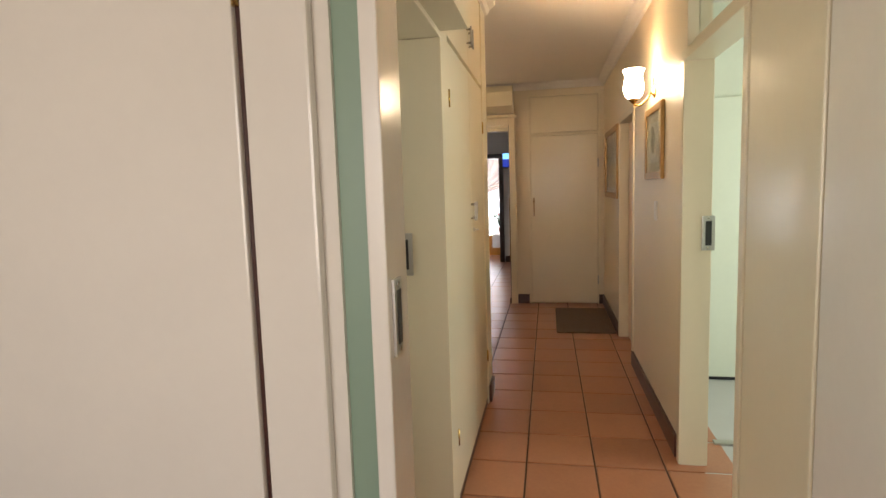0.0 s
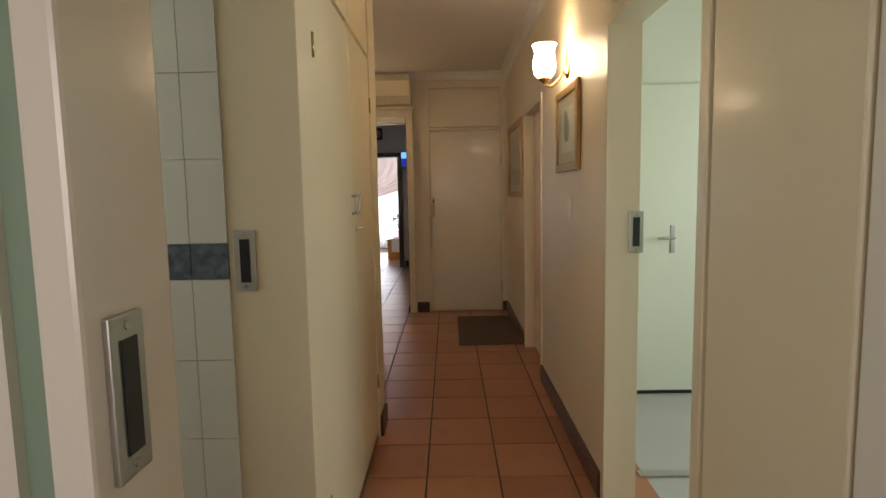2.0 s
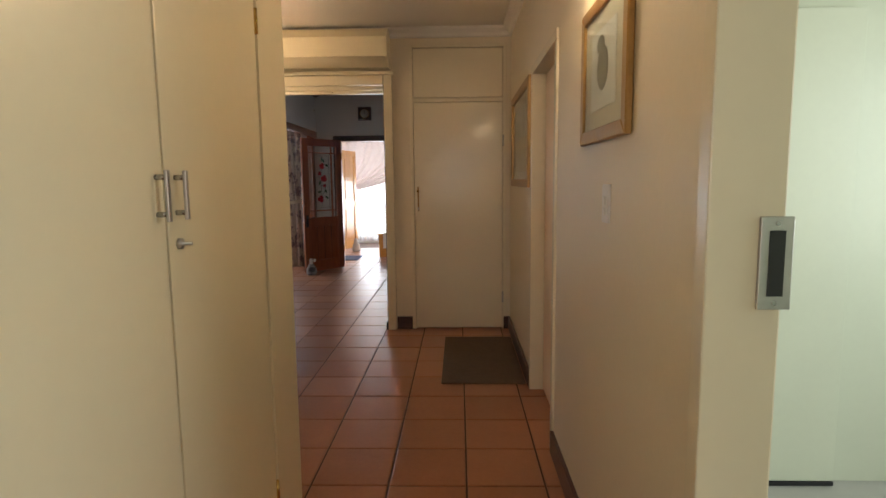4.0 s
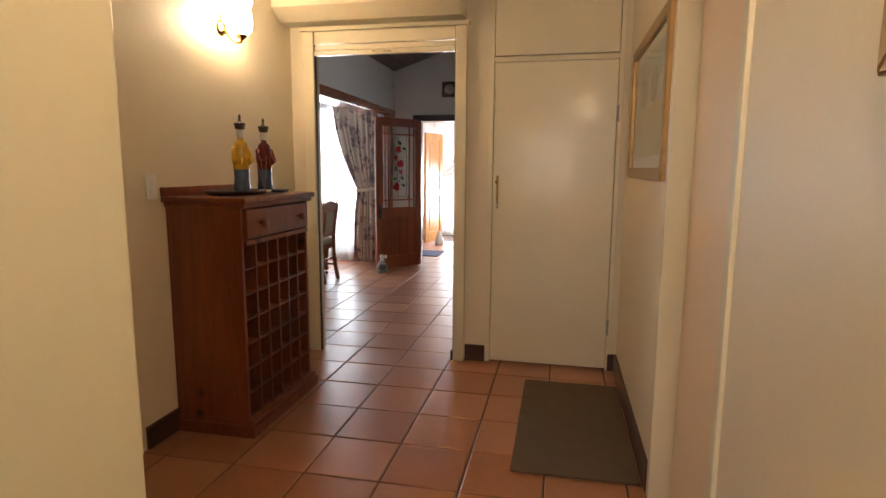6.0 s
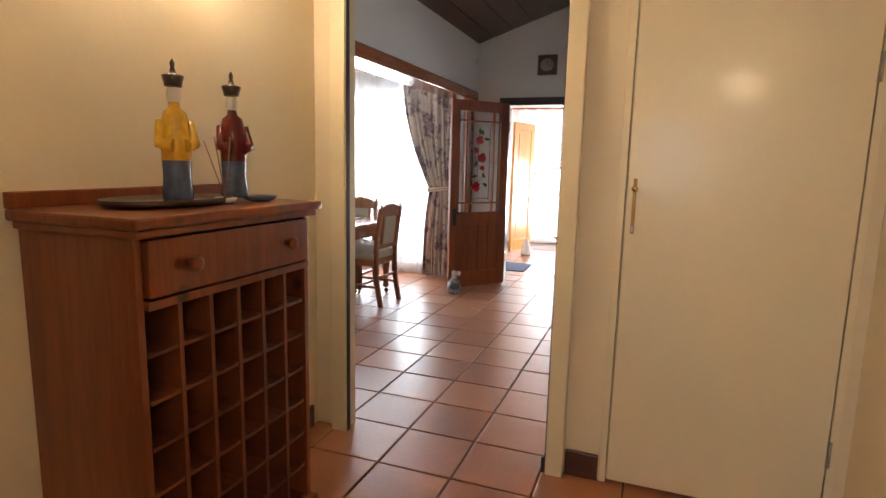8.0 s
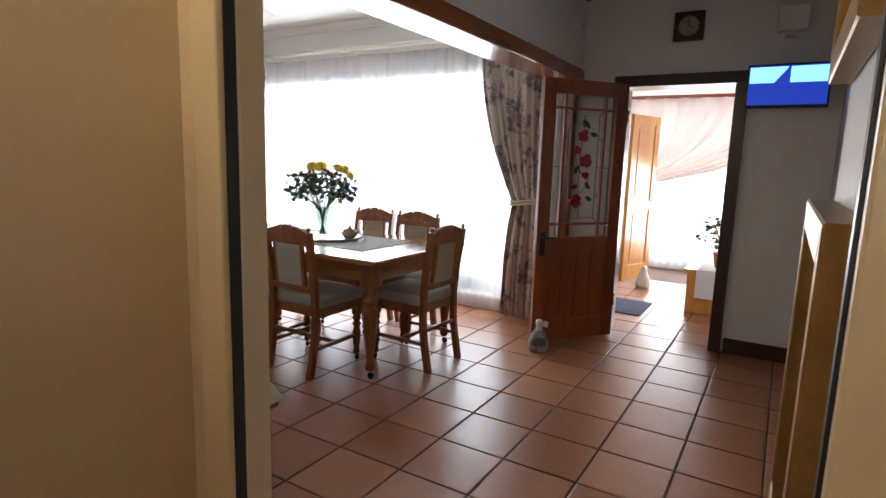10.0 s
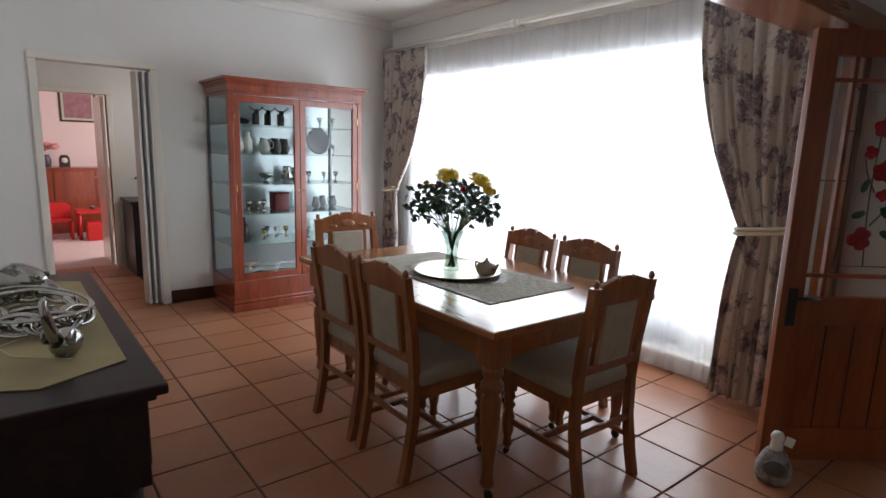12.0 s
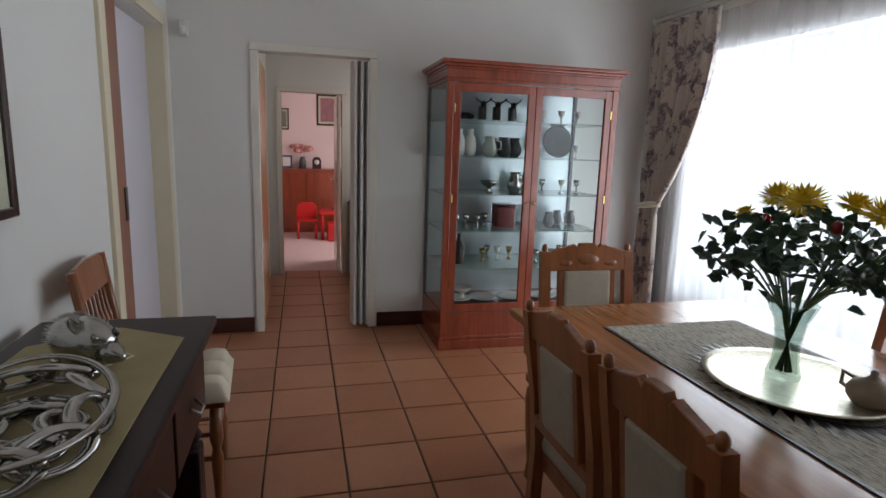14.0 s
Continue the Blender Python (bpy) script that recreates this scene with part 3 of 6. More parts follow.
cornice("cornice_dining", [(DW, DS, DW, WIN, 1, 0), (DW, WIN, -2.22, WIN, 0, -1), (DW, DS, -2.0, DS, 0, 1), (-2.22, DS, -2.22, WIN, -1, 0)], 2.78)


def skirting(name, runs):
    """Each run: x0, x1, y0, y1 of a board; 0.115 high with a chamfered top."""
    for x0, x1, y0, y1 in runs:
        along_x = (x1 - x0) > (y1 - y0)
        structure(name, box(x0, x1, y0, y1, 0, .115, .005), "skirting" if along_x else "skirting_y", "dark varnished wooden skirting board", "skirting board")


T = .018
ORIGIN = WING
skirting("baseboard", [(RX - T, RX, 2.78, 4.36), (RX - T, RX, 5.26, FAR), (-.42, -.28, FAR - T, FAR), (.56, RX, FAR - T, FAR), (-1.70, -1.70 + T, 5.12, FAR - .06), (-.48, LX, 3.674, 3.674 + T),(LX, LX + T, 3.45, 3.66),(-1.70, LX - .02, 3.672, 3.672 + T)])
ORIGIN = WORLD
skirting("baseboard", [(DW, DW + T, DS + .02, 6.92), (DW, DW + T, 7.84, WIN), (-5.3, -1.5, DS, DS + T), (-.76, -.23, WIN - T, WIN), (-.21 - T, -.21, 7.26, WIN - .02)])


# ---------- doors, frames and built-in cupboards ----------
def opening_frame(name, axis, at0, at1, u0, u1, top, width=.06, material="gloss", label="cream gloss painted door frame"):
    """A door lining with jambs and head; axis is the one across the wall, at0..at1 its depth, u0..u1 the clear opening."""
    root = thing(name, pose(0, 0, 0), label, "door frame")
    root["kind"] = "structure"
    for nm, a, b, c, d in (("jamb", u0 - width, u0, 0, top), ("jamb", u1, u1 + width, 0, top), ("head", u0 - width, u1 + width, top + .001, top + width)):
        part(nm, box(at0, at1, a, b, c, d, .004) if axis == "x" else box(a, b, at0, at1, c, d, .004), material, root)
    return root


def latch_plate(parent, m):
    p = part("latch_plate", box(-.03, .03, -.004, .004, -.085, .085, .002), "steel", parent, "brushed steel recessed pull plate", m)
    # black block proud of the plate, painting the hollow's shade
    part("recess", box(-.014, .014, -.006, .0055, -.06, .06), "black", p)
    for z in (-.073, .073):
        part("screw", lathe([(.005, -.0055), (.005, .0055)], 8, m=pose(0, 0, z, 90, 0, 0)), "chrome", p)


ORIGIN = WING
f = opening_frame("door_frame_bedroom", "x", RX - .015, RX + .125, 1.84 + .02, 2.70, 2.03, .05)
latch_plate(f, pose(.728, 2.697, 1.20, 0, 0, 0))
part("transom", box(RX + .03, RX + .08, 1.86, 2.70, 2.08, 2.13, .004), "gloss", f)
part("fanlight", box(RX + .05, RX + .056, 1.86, 2.70, 2.13, 2.45), "glass", f)
f = opening_frame("door_frame_bathroom", "x", -.66, LX + .012, 1.07, 1.93, 2.03, .05)
latch_plate(f, pose(-.605, 1.927, 1.20, 0, 0, 0))
f = opening_frame("door_frame_east", "x", RX - .012, RX + .12, 4.40, 5.21, 2.0, .05)
peach = surface("peach_gloss_paint", (0.80, 0.60, 0.40), .3, .05, 2, .06, 30)
part("door_leaf", box(RX + .075, RX + .115, 4.40, 5.21, .01, 2.0, .003), peach, f, "closed peach painted door")
f = opening_frame("door_frame_hall", "x", -1.835, -1.685, 4.15, 5.03, 2.05, .055)
brown = wood("brown_veneer_door", (0.16, .045, .018), (.30, .095, .036), .3, "Z", .6, .3)
dl = part("door_leaf", box(-1.93, -1.89, 3.9, 5.2, .01, 2.1, .003), brown, f, "brown veneered sliding door")
latch_plate(dl, pose(-1.887, 4.93, 1.20, 0, 0, 90))
ORIGIN = WORLD
f = opening_frame("door_frame_passage", "x", DW - .13, DW + .015, 6.99, 7.77, 2.04, .055, "gloss_white", "white gloss painted door frame")
slide = surface("grey_sliding_leaf", (.60, .58, .56), .4, .04, 2, .05)
for k in range(5):
    part("folding_panel", box(-.008, .008, -.055, .055, 0, 2.0, .003), slide, f, "folded grey concertina door panel", pose(DW - .04 - .0 * k, 7.752 - k * .024, .02, 0, 0, 78 if k % 2 else 102))
part("door_leaf", box(-7.36, DW - .14, 6.945, 6.985, .01, 2.02, .003), "yellowdoor", f, "yellow varnished wooden door standing open")
f = opening_frame("door_frame_playroom", "x", -8.47, -8.33, 7.08, 7.70, 1.93, .05, "gloss_white", "white gloss painted door frame")
dl = part("door_leaf", box(-9.06, -8.49, 7.655, 7.695, .01, 1.93, .003), "gloss_white", f, "white painted door standing open")
part("lever_handle", tube([(-8.98, 7.65, 1.0), (-8.98, 7.615, 1.0), (-8.88, 7.61, 1.0)], .009), "steel", dl)
f = opening_frame("door_frame_dining", "y", DS - .13, DS + .02, -6.2, -5.08, 2.12, .085, "gloss", "cream gloss painted sliding door frame")
dl = part("door_leaf", box(-5.34, -5.08, DS - .05, DS - .012, .01, 2.1, .003), brown, f, "brown veneered sliding door half open")
part("pull_plate", box(-5.33, -5.285, DS - .012, DS - .006, 1.0, 1.17, .003), "black", dl)
part("lining", box(-6.2, -5.08, DS - .115, DS - .09, .01, 2.1), surface("lavender_door_leaf", (.62, .60, .66), .4, .04, 2, .05), f, "pale lavender painted inner door")
f = opening_frame("door_frame_sunroom", "y", WIN - .05, WIN + .21, -1.64, -.86, 2.0, .085, "darkwood", "dark stained wooden door frame")

ORIGIN = WING
# the post between the entry and the corridor
solo("door_panel_green", box(-.525, -.41, .965, .995, 0, 2.3, .003), "green", "green painted narrow panel beside the door post", "panel")["kind"] = "structure"
plate_post = thing("door_post", pose(0, 0, 0), "white gloss door post with steel strike plate", "door post")
plate_post["kind"] = "structure"
part("post", box(-.415, -.375, .885, 1.055, 0, 2.4, .006), "gloss_white", plate_post)
latch_plate(plate_post, pose(-.372, .945, 1.18, 0, 0, 90))
cup = thing("entry_cupboard", pose(0, 0, 0), "white gloss painted cupboard door in a frame", "cupboard")
part("door", box(-1.95, -.706, .915, .955, .05, 2.5, .006), "gloss_white", cup)
part("frame", box(-.688, -.535, .915, .948, 0, 2.6, .008), "gloss_white", cup)
# dark strip standing in for the shade between door and frame
part("gap", box(-.704, -.689, .93, .949, 0, 2.5), "skirting", cup)
part("hinge", lathe([(.008, 0), (.008, .09)], 10, m=pose(-.697, .918, 1.86)), "brass", cup)
part("hinge", lathe([(.008, 0), (.008, .09)], 10, m=pose(-.697, .918, .2)), "brass", cup)
wd = thing("wall_cupboard", pose(0, 0, 0), "cream gloss painted flush cupboard front", "cupboard")
part("door", box(RX - .014, RX, .3, 1.26, .02, 2.5, .005), "gloss_white", wd)
part("frame_stile", box(RX - .018, RX, 1.27, 1.78, 0, 2.5, .006), "gloss", wd)


def bar_handle(parent, m, length=.13):
    h = part("handle", box(-.006, .006, -.028, -.02, -length / 2, length / 2, .002), "steel", parent, "brushed steel bar handle", m)
    for s in (-1, 1):
        part("handle_post", lathe([(.006, 0), (.006, .024)], 10, m=pose(0, 0, s * (length / 2 - .015), 90, 0, 0)), "chrome", h)


def linen_cupboard():
    root = thing("linen_cupboard", pose(0, 0, 0), "tall cream gloss painted built-in linen cupboard", "cupboard")
    part("carcass", box(-1.08, LX - .03, 2.16, 3.41, .03, CEIL - .02), "gloss", root)
    part("plinth", box(LX - .03, LX - .008, 2.16, 3.42, 0, .05, .003), "skirting_y", root, "dark wooden plinth")
    for y0, y1 in ((2.165, 2.825), (2.832, 3.412)):
        d = part("door", box(LX - .03, LX - .004, y0, y1, .055, 2.075, .004), "gloss", root)
        bar_handle(d, pose(LX - .004, 2.795 if y0 < 2.5 else 2.872, 1.33, 0, 0, 90), .105)
        for z in (.3, 1.8):
            part("hinge", lathe([(.006, 0), (.006, .075)], 8, m=pose(LX - .001, y0 if y0 < 2.5 else y1, z)), "brass", d)
        if y0 > 2.5:
            part("lock", lathe([(.012, 0), (.012, .008), (.004, .009), (.004, .03)], 10, m=pose(LX - .004, 2.872, 1.225, 90, 0, 90)), "steel", d)
        u = part("upper_door", box(LX - .03, LX - .004, y0, y1, 2.10, 2.60, .004), "gloss", root)
        bar_handle(u, pose(LX - .004, 2.795 if y0 < 2.5 else 2.872, 2.25, 0, 0, 90), .10)
    return root


linen_cupboard()


def far_cupboard():
    root = thing("hall_cupboard", pose(0, 0, 0), "cream gloss painted built-in cupboard with a tall door", "cupboard")
    y = FAR
    part("frame", box(-.275, -.245, y - .012, y + .03, 0, 2.54, .003), "gloss", root)
    part("frame", box(.55, .58, y - .012, y + .03, 0, 2.54, .003), "gloss", root)
    part("frame_rail", box(-.245, .55, y - .006, y + .03, 2.052, 2.085, .003), "gloss", root)
    part("frame_rail", box(-.245, .55, y - .012, y + .03, 2.515, 2.54, .003), "gloss", root)
    d = part("door", box(-.24, .545, y - .016, y + .02, .018, 2.047, .004), "gloss", root)
    part("upper_door", box(-.24, .545, y - .016, y + .02, 2.09, 2.51, .004), "gloss", root)
    part("escutcheon", box(-.217, -.203, y - .022, y - .015, 1.09, 1.31, .002), "gilt", d)
    part("knob", lathe([(.006, 0), (.006, .02), (.013, .028), (.011, .038), (.002, .04)], 12, m=pose(-.21, y - .02, 1.27, 90, 0, 0)), "brass", d)
    part("key", box(-.214, -.206, y - .05, y - .02, 1.10, 1.125, .002), "steel", d)
    part("hinge", lathe([(.008, 0), (.008, .1)], 10, m=pose(.55, y - .018, 1.66)), "steel", d)
    part("hinge", lathe([(.008, 0), (.008, .1)], 10, m=pose(.55, y - .018, .25)), "steel", d)
    return root


far_cupboard()


def roller_door():
    root = thing("roller_door", pose(0, 0, 0), "cream painted steel roller shutter rolled up over the opening", "roller shutter")
    y = FAR
    for x0, x1 in ((-1.585, -1.505), (-.50, -.425)):
        g = part("guide_rail", box(x0, x1, y - .055, y - .001, 0, 2.285, .006), "gloss", root)
    # rails have no cut slot: thin black strips paint its shade
    part("slot", box(-1.507, -1.500, y - .04, y - .015, 0, 2.2), "black", root)
    part("slot", box(-.505, -.498, y - .04, y - .015, 0, 2.2), "black", root)
    part("head_rail", box(-1.60, -.41, y - .07, y, 2.286, 2.31, .004), "gloss", root)
    part("shutter_slat", box(-1.50, -.505, y - .045, y - .015, 2.20, 2.284, .003), "gloss", root)
    part("shutter_slat", box(-1.50, -.505, y - .042, y - .018, 2.16, 2.196, .006), "gloss", root)
    bar = part("bottom_bar", box(-1.50, -.505, y - .05, y - .01, 2.125, 2.157, .005), "gloss", root)
    part("pull_handle", tube([(-1.07, y - .05, 2.14), (-1.07, y - .075, 2.14), (-.95, y - .075, 2.14), (-.95, y - .05, 2.14)], .006), "gloss", bar)
    prof = [(y, 2.33), (y - .14, 2.33), (y - .26, 2.40), (y - .26, 2.56), (y - .18, 2.64), (y, 2.64)]
    part("housing", slab(prof, -1.715, -.45, "x", .004), "gloss", root, "cream painted shutter housing")
    part("end_plate", slab([(a - .004 if a < y else a, b) for a, b in prof], -.449, -.438, "x"), "gloss", root)
    part("end_plate", slab([(a - .004 if a < y else a, b) for a, b in prof], -1.727, -1.716, "x"), "gloss", root)
    part("floor_bolt", box(-.52, -.505, y - .04, y - .01, 0, .07, .003), "black", root)


roller_door()
ORIGIN = WORLD
structure("beam", box(-2.23, -1.985, 6.424, WIN - .01, 2.05, 2.155, .008), "beam", "varnished orange wooden beam under the wall", "beam")
structure("beam_post", box(-2.13, -2.03, WIN - .1, WIN - .002, 0, 2.05, .006), "beam", "varnished orange wooden post", "post")

ORIGIN = WING


# ---------- corridor and hall things ----------
def wall_lamp(m):
    root = thing("wall_lamp", m, "lit brass wall lamp with a frosted tulip glass shade", "wall lamp", "wall lamps")
    part("backplate", lathe([(.0, 0), (.045, 0), (.045, .008), (.03, .014), (.022, .022), (0, .024)], 18, m=pose(0, 0, 0, 90, 0, 0)), "brass", root)
    part("arm", tube([(0, -.02, .0), (0, -.05, -.05), (0, -.09, -.085), (0, -.125, -.08), (0, -.13, -.06)], .007, 10), "brass", root)
    part("finial", lathe([(.002, .02), (.012, .03), (.006, .05), (.011, .065), (.002, .085)], 12, m=pose(0, -.012, 0)), "brass", root)
    part("cup", lathe([(.004, -.075), (.014, -.065), (.03, -.05), (.034, -.04)], 16, m=pose(0, -.13, 0)), "brass", root)
    part("shade", lathe([(.03, -.045), (.052, -.02), (.062, .02), (.058, .06), (.05, .09), (.058, .12), (.066, .135), (.062, .136), (.046, .09), (.054, .06), (.058, .02), (.048, -.018), (.026, -.04)], 22, m=pose(0, -.13, 0)), "lamp_glass", root, "glowing frosted glass tulip shade")
    return root


wall_lamp(pose(RX, 3.51, 2.02, 0, 0, -90))
wall_lamp(pose(-1.70, 5.90, 2.13, 0, 0, 90))


def picture(name, m, w, h, depth, frame_w, material, label, artwork, mount="paper", group=""):
    """A framed picture on a wall: local x across, z up, y = 0 on the wall, -y into the room."""
    root = thing(name, m, label, "picture", group)
    fr = bmesh.new()
    for a, b, c, d in ((-w / 2, w / 2, h / 2 - frame_w, h / 2), (-w / 2, w / 2, -h / 2, -h / 2 + frame_w)):
        slab([(a, c), (b, c), (b - (frame_w if c < 0 else 0), d), (a + (frame_w if c < 0 else 0), d)] if c < 0 else [(a + frame_w, c), (b - frame_w, c), (b, d), (a, d)], -depth, -.001, "y", .004, bm=fr)
    for s in (-1, 1):
        slab([(s * w / 2, -h / 2), (s * (w / 2 - frame_w), -h / 2 + frame_w), (s * (w / 2 - frame_w), h / 2 - frame_w), (s * w / 2, h / 2)], -depth, -.001, "y", .004, bm=fr)
    part("frame", fr, material, root)
    iw, ih = w / 2 - frame_w, h / 2 - frame_w
    part("mount", box(-iw, iw, -.012, -.004, -ih, ih), mount, root)
    artwork(root, iw, ih)
    part("pane", box(-iw, iw, -.0175, -.0165, -ih, ih), "glass", root)
    return root


def art_vase(root, iw, ih):
    part("artwork", box(-iw * .62, iw * .62, -.0145, -.012, -ih * .68, ih * .68), "wall_white", root, "faint pencil drawing")
    part("drawing", blob(iw * .3, .0012, ih * .38, (0, -.0147, 0)), "print_grey", root)
    part("drawing", blob(iw * .2, .0012, ih * .16, (-iw * .12, -.0148, ih * .42)), "print_grey", root)


def art_field(root, iw, ih):
    part("sky", box(-iw * .8, iw * .8, -.0145, -.012, ih * .0, ih * .82), surface("pale_sky_print", (.42, .42, .38), .6, .25, 9, .02), root)
    part("field", box(-iw * .8, iw * .8, -.0146, -.012, -ih * .82, -ih * .02), "print_yellow", root)
    for x, r in ((-.3, .26), (.35, .2)):
        part("tree", blob(iw * r, .0012, ih * .28, (iw * x, -.0147, ih * .25)), "print_grey", root)
    part("trunk", box(-iw * .33, -iw * .27, -.0152, -.0145, -ih * .1, ih * .1), "print_grey", root)


picture("picture", pose(RX, 3.485, 1.70, 0, 0, -90), .56, .45, .022, .045, "gilt", "gilt framed pale drawing with a wide mount", art_vase)
picture("picture", pose(RX, 5.83, 1.66, 0, 0, -90), 1.12, .70, .03, .055, "gilt", "gilt framed landscape with trees and a yellow field", art_field)


def light_switch(m, label="white plastic light switch plate"):
    root = thing("light_switch", m, label, "light switch")
    part("plate", box(-.037, .037, -.009, 0, -.06, .06, .003), "white_plastic", root)
    part("rocker", box(-.012, .012, -.014, -.009, -.004, .022, .002), "white_plastic", root)
    part("rocker", box(-.012, .012, -.013, -.009, -.036, -.012, .002), "white_plastic", root)


light_switch(pose(RX, 3.44, 1.28, 0, 0, -90))
light_switch(pose(-1.70, 5.26, 1.26, 0, 0, 90))
light_switch(pose(-.66, WIN + .002, 1.42), "white plastic switch plate on the lounge wall")


def door_mat():
    b = bmesh.new()
    box(.03, .595, 5.30, 6.42, .001, .014, .005, bm=b)
    solo("door_mat", b, "mat", "flat brown rectangular floor mat on the tiles", "mat")


door_mat()


def wine_rack():
    root = thing("wine_rack", pose(-1.27, 5.35, 0), "stained pine wine rack cabinet with a drawer and open bottle holes", "wine rack")
    D, W, Ht = .425, .72, 1.21          # depth along -x, width along y
    part("side_panel", box(-D, -.02, 0, .022, .075, Ht - .03, .003), "pine", root)
    part("side_panel", box(-D, -.02, W - .022, W, .075, Ht - .03, .003), "pine", root)
    part("back_panel", box(-D, -D + .012, .022, W - .022, .075, Ht - .03), "pine_shaded", root)
    part("base", box(-D - .002, .018, -.022, W + .022, 0, .06, .006), "pine", root)
    part("base_moulding", box(-D, .008, -.012, W + .012, .06, .085, .008), "pine", root)
    part("top", box(-D - .005, .025, -.028, W + .028, Ht - .03, Ht, .008), "pine", root)
    part("top_moulding", box(-D, .01, -.014, W + .014, Ht - .052, Ht - .03, .006), "pine", root)
    part("gallery", box(-D - .005, -D + .014, -.028, W + .028, Ht, Ht + .045, .005), "pine", root)
    d = part("drawer", box(-.04, 0, .026, W - .026, 1.005, 1.15, .006), "pine", root)
    for y in (.15, W - .15):
        part("knob", lathe([(.009, 0), (.009, .012), (.02, .022), (.021, .032), (.012, .04), (.001, .041)], 14, m=pose(0, y, 1.078, 0, 90, 0)), "pine", d)
    part("drawer_rail", box(-D + .02, -.004, .022, W - .022, .975, .998, .002), "pine", root)
    cols, rows = 6, 7
    y0, y1, z0, z1 = .022, W - .022, .085, .975
    for i in range(1, cols):
        y = y0 + (y1 - y0) * i / cols
        part("divider", box(-D + .02, -.022, y - .007, y + .007, z0, z1), "pine_shaded", root)
    for j in range(0, rows):
        z = z0 + (z1 - z0) * j / rows
        for i in range(cols):
            a, b = y0 + (y1 - y0) * i / cols, y0 + (y1 - y0) * (i + 1) / cols
            part("shelf", slab([(a + .007, z), (b - .007, z), (b - .007, z + .014), ((a + b) / 2 + .02, z + .009), ((a + b) / 2 - .02, z + .009), (a + .007, z + .014)], -D + .02, -.026, "x"), "pine_shaded", root)
    return root


wine_rack()


def figurine(m, robe, label):
    root = bmesh.new()
    lathe([(.045, 0), (.047, .02), (.042, .06), (.044, .10), (.046, .15), (.042, .19), (.034, .215), (.018, .225), (.016, .235)], 16, bm=root)
    tubes = ((.04, -.0, .19), (.052, -.02, .14), (.02, -.048, .135))
    tube(tubes, .017, 8, bm=root)
    tube([(-x, y, z) for x, y, z in tubes], .017, 8, bm=root)
    blob(.021, .023, .028, (0, 0, .255), bm=root)
    lathe([(.026, .275), (.028, .285), (.034, .30), (.03, .302), (.012, .306), (.006, .32), (.008, .33), (.002, .34)], 14, bm=root)
    me = bpy.data.meshes.new("figurine")
    root.to_mesh(me)
    root.free()
    for k in (robe, "porc_blue", "porcelain", "darkwood"):
        me.materials.append(M[k])
    for p in me.polygons:
        z, r = p.center.z, math.hypot(p.center.x, p.center.y)
        p.material_index = 3 if z > .274 else 2 if z > .236 else 1 if z < .085 else 0
    ob = new("figurine", me)
    ob.matrix_basis = ORIGIN @ m @ Matrix.Diagonal((.92, .92, 1.2, 1))
    return tagged(ob, label, "figurine")


RT = 1.211
figurine(pose(-1.46, 5.66, RT + .012, 0, 0, 60), "robe_yellow", "glazed porcelain figurine in a yellow robe and tall hat")
figurine(pose(-1.46, 5.90, RT + .012, 0, 0, 60), "robe_red", "glazed porcelain figurine in a dark red robe and tall hat")
tray = thing("serving_tray", pose(-1.49, 5.66, RT), "dark oval wooden tray on the wine rack", "tray")
tb = lathe([(.0, 0), (.15, 0), (.17, .008), (.175, .022), (.168, .022), (.155, .011), (0, .011)], 28, m=Matrix.Diagonal((.75, 1.25, 1, 1)))
part("dish", tb, "darkwood", tray)
inc = thing("incense_holder", pose(-1.40, 5.79, RT), "small glass dish with three incense sticks", "incense holder")
part("dish", lathe([(.02, 0), (.028, .005), (.036, .02), (.033, .02), (.022, .008), (0, .008)], 16), "porcelain", inc)
for a in (-25, -12, 8):
    part("stick", tube([(0, 0, .01), (0, .2 * math.sin(radians(a)), .01 + .2 * math.cos(radians(a)))], .0018, 5), "oak", inc)
clay = thing("small_dish", pose(-1.40, 5.95, RT), "small blue glazed dish on the rack", "dish")
part("bowl", lathe([(.03, 0), (.05, .006), (.06, .018), (.056, .018), (.03, .008), (0, .008)], 18), "porc_blue", clay)


def stick(x, y, tall, label):
    root = thing("walking_stick", pose(x, y, 0), label, "walking stick", "sticks in the corner")
    part("shaft", tube([(0, 0, 0), (-.02, 0, tall - .1)], .011, 8), "pine", root)
    part("grip", lathe([(.012, 0), (.02, .02), (.016, .05), (.021, .08), (.014, .1), (.002, .108)], 12), "black", root, "black turned grip", pose(-.02, 0, tall - .105))


stick(-1.62, 6.50, .60, "wooden stick with a black turned grip against the wall")
stick(-1.62, 6.30, .50, "shorter wooden stick with a black turned grip")


# bathroom tiles seen through the doorway
bt = thing("bathroom_tiling", pose(0, 1.928, 0), "white wall tiles with a row of blue patterned tiles", "wall tiles")
for i in range(6):
    for j in range(12):
        x, z, hz = -.652 - .105 * i, (.23 * j if j < 5 else 1.15 if j == 5 else 1.25 + .23 * (j - 6)), .10 if j == 5 else .23
        part("tile", box(x - .103, x, -.006, 0, z + .001, z + hz - .001), "bluetile" if j == 5 else "walltile", bt)
bt["kind"] = "structure"
# bedroom inner door
bd = thing("bedroom_door", pose(1.0, 4.1, 0), "pale green painted closed inner door with a lever handle", "door")
part("leaf", box(0, .8, -.04, -.001, .02, 2.03, .003), "palegreen", bd)
part("lever_handle", tube([(.42, -.04, 1.05), (.42, -.08, 1.05), (.31, -.085, 1.05)], .009), "steel", bd)
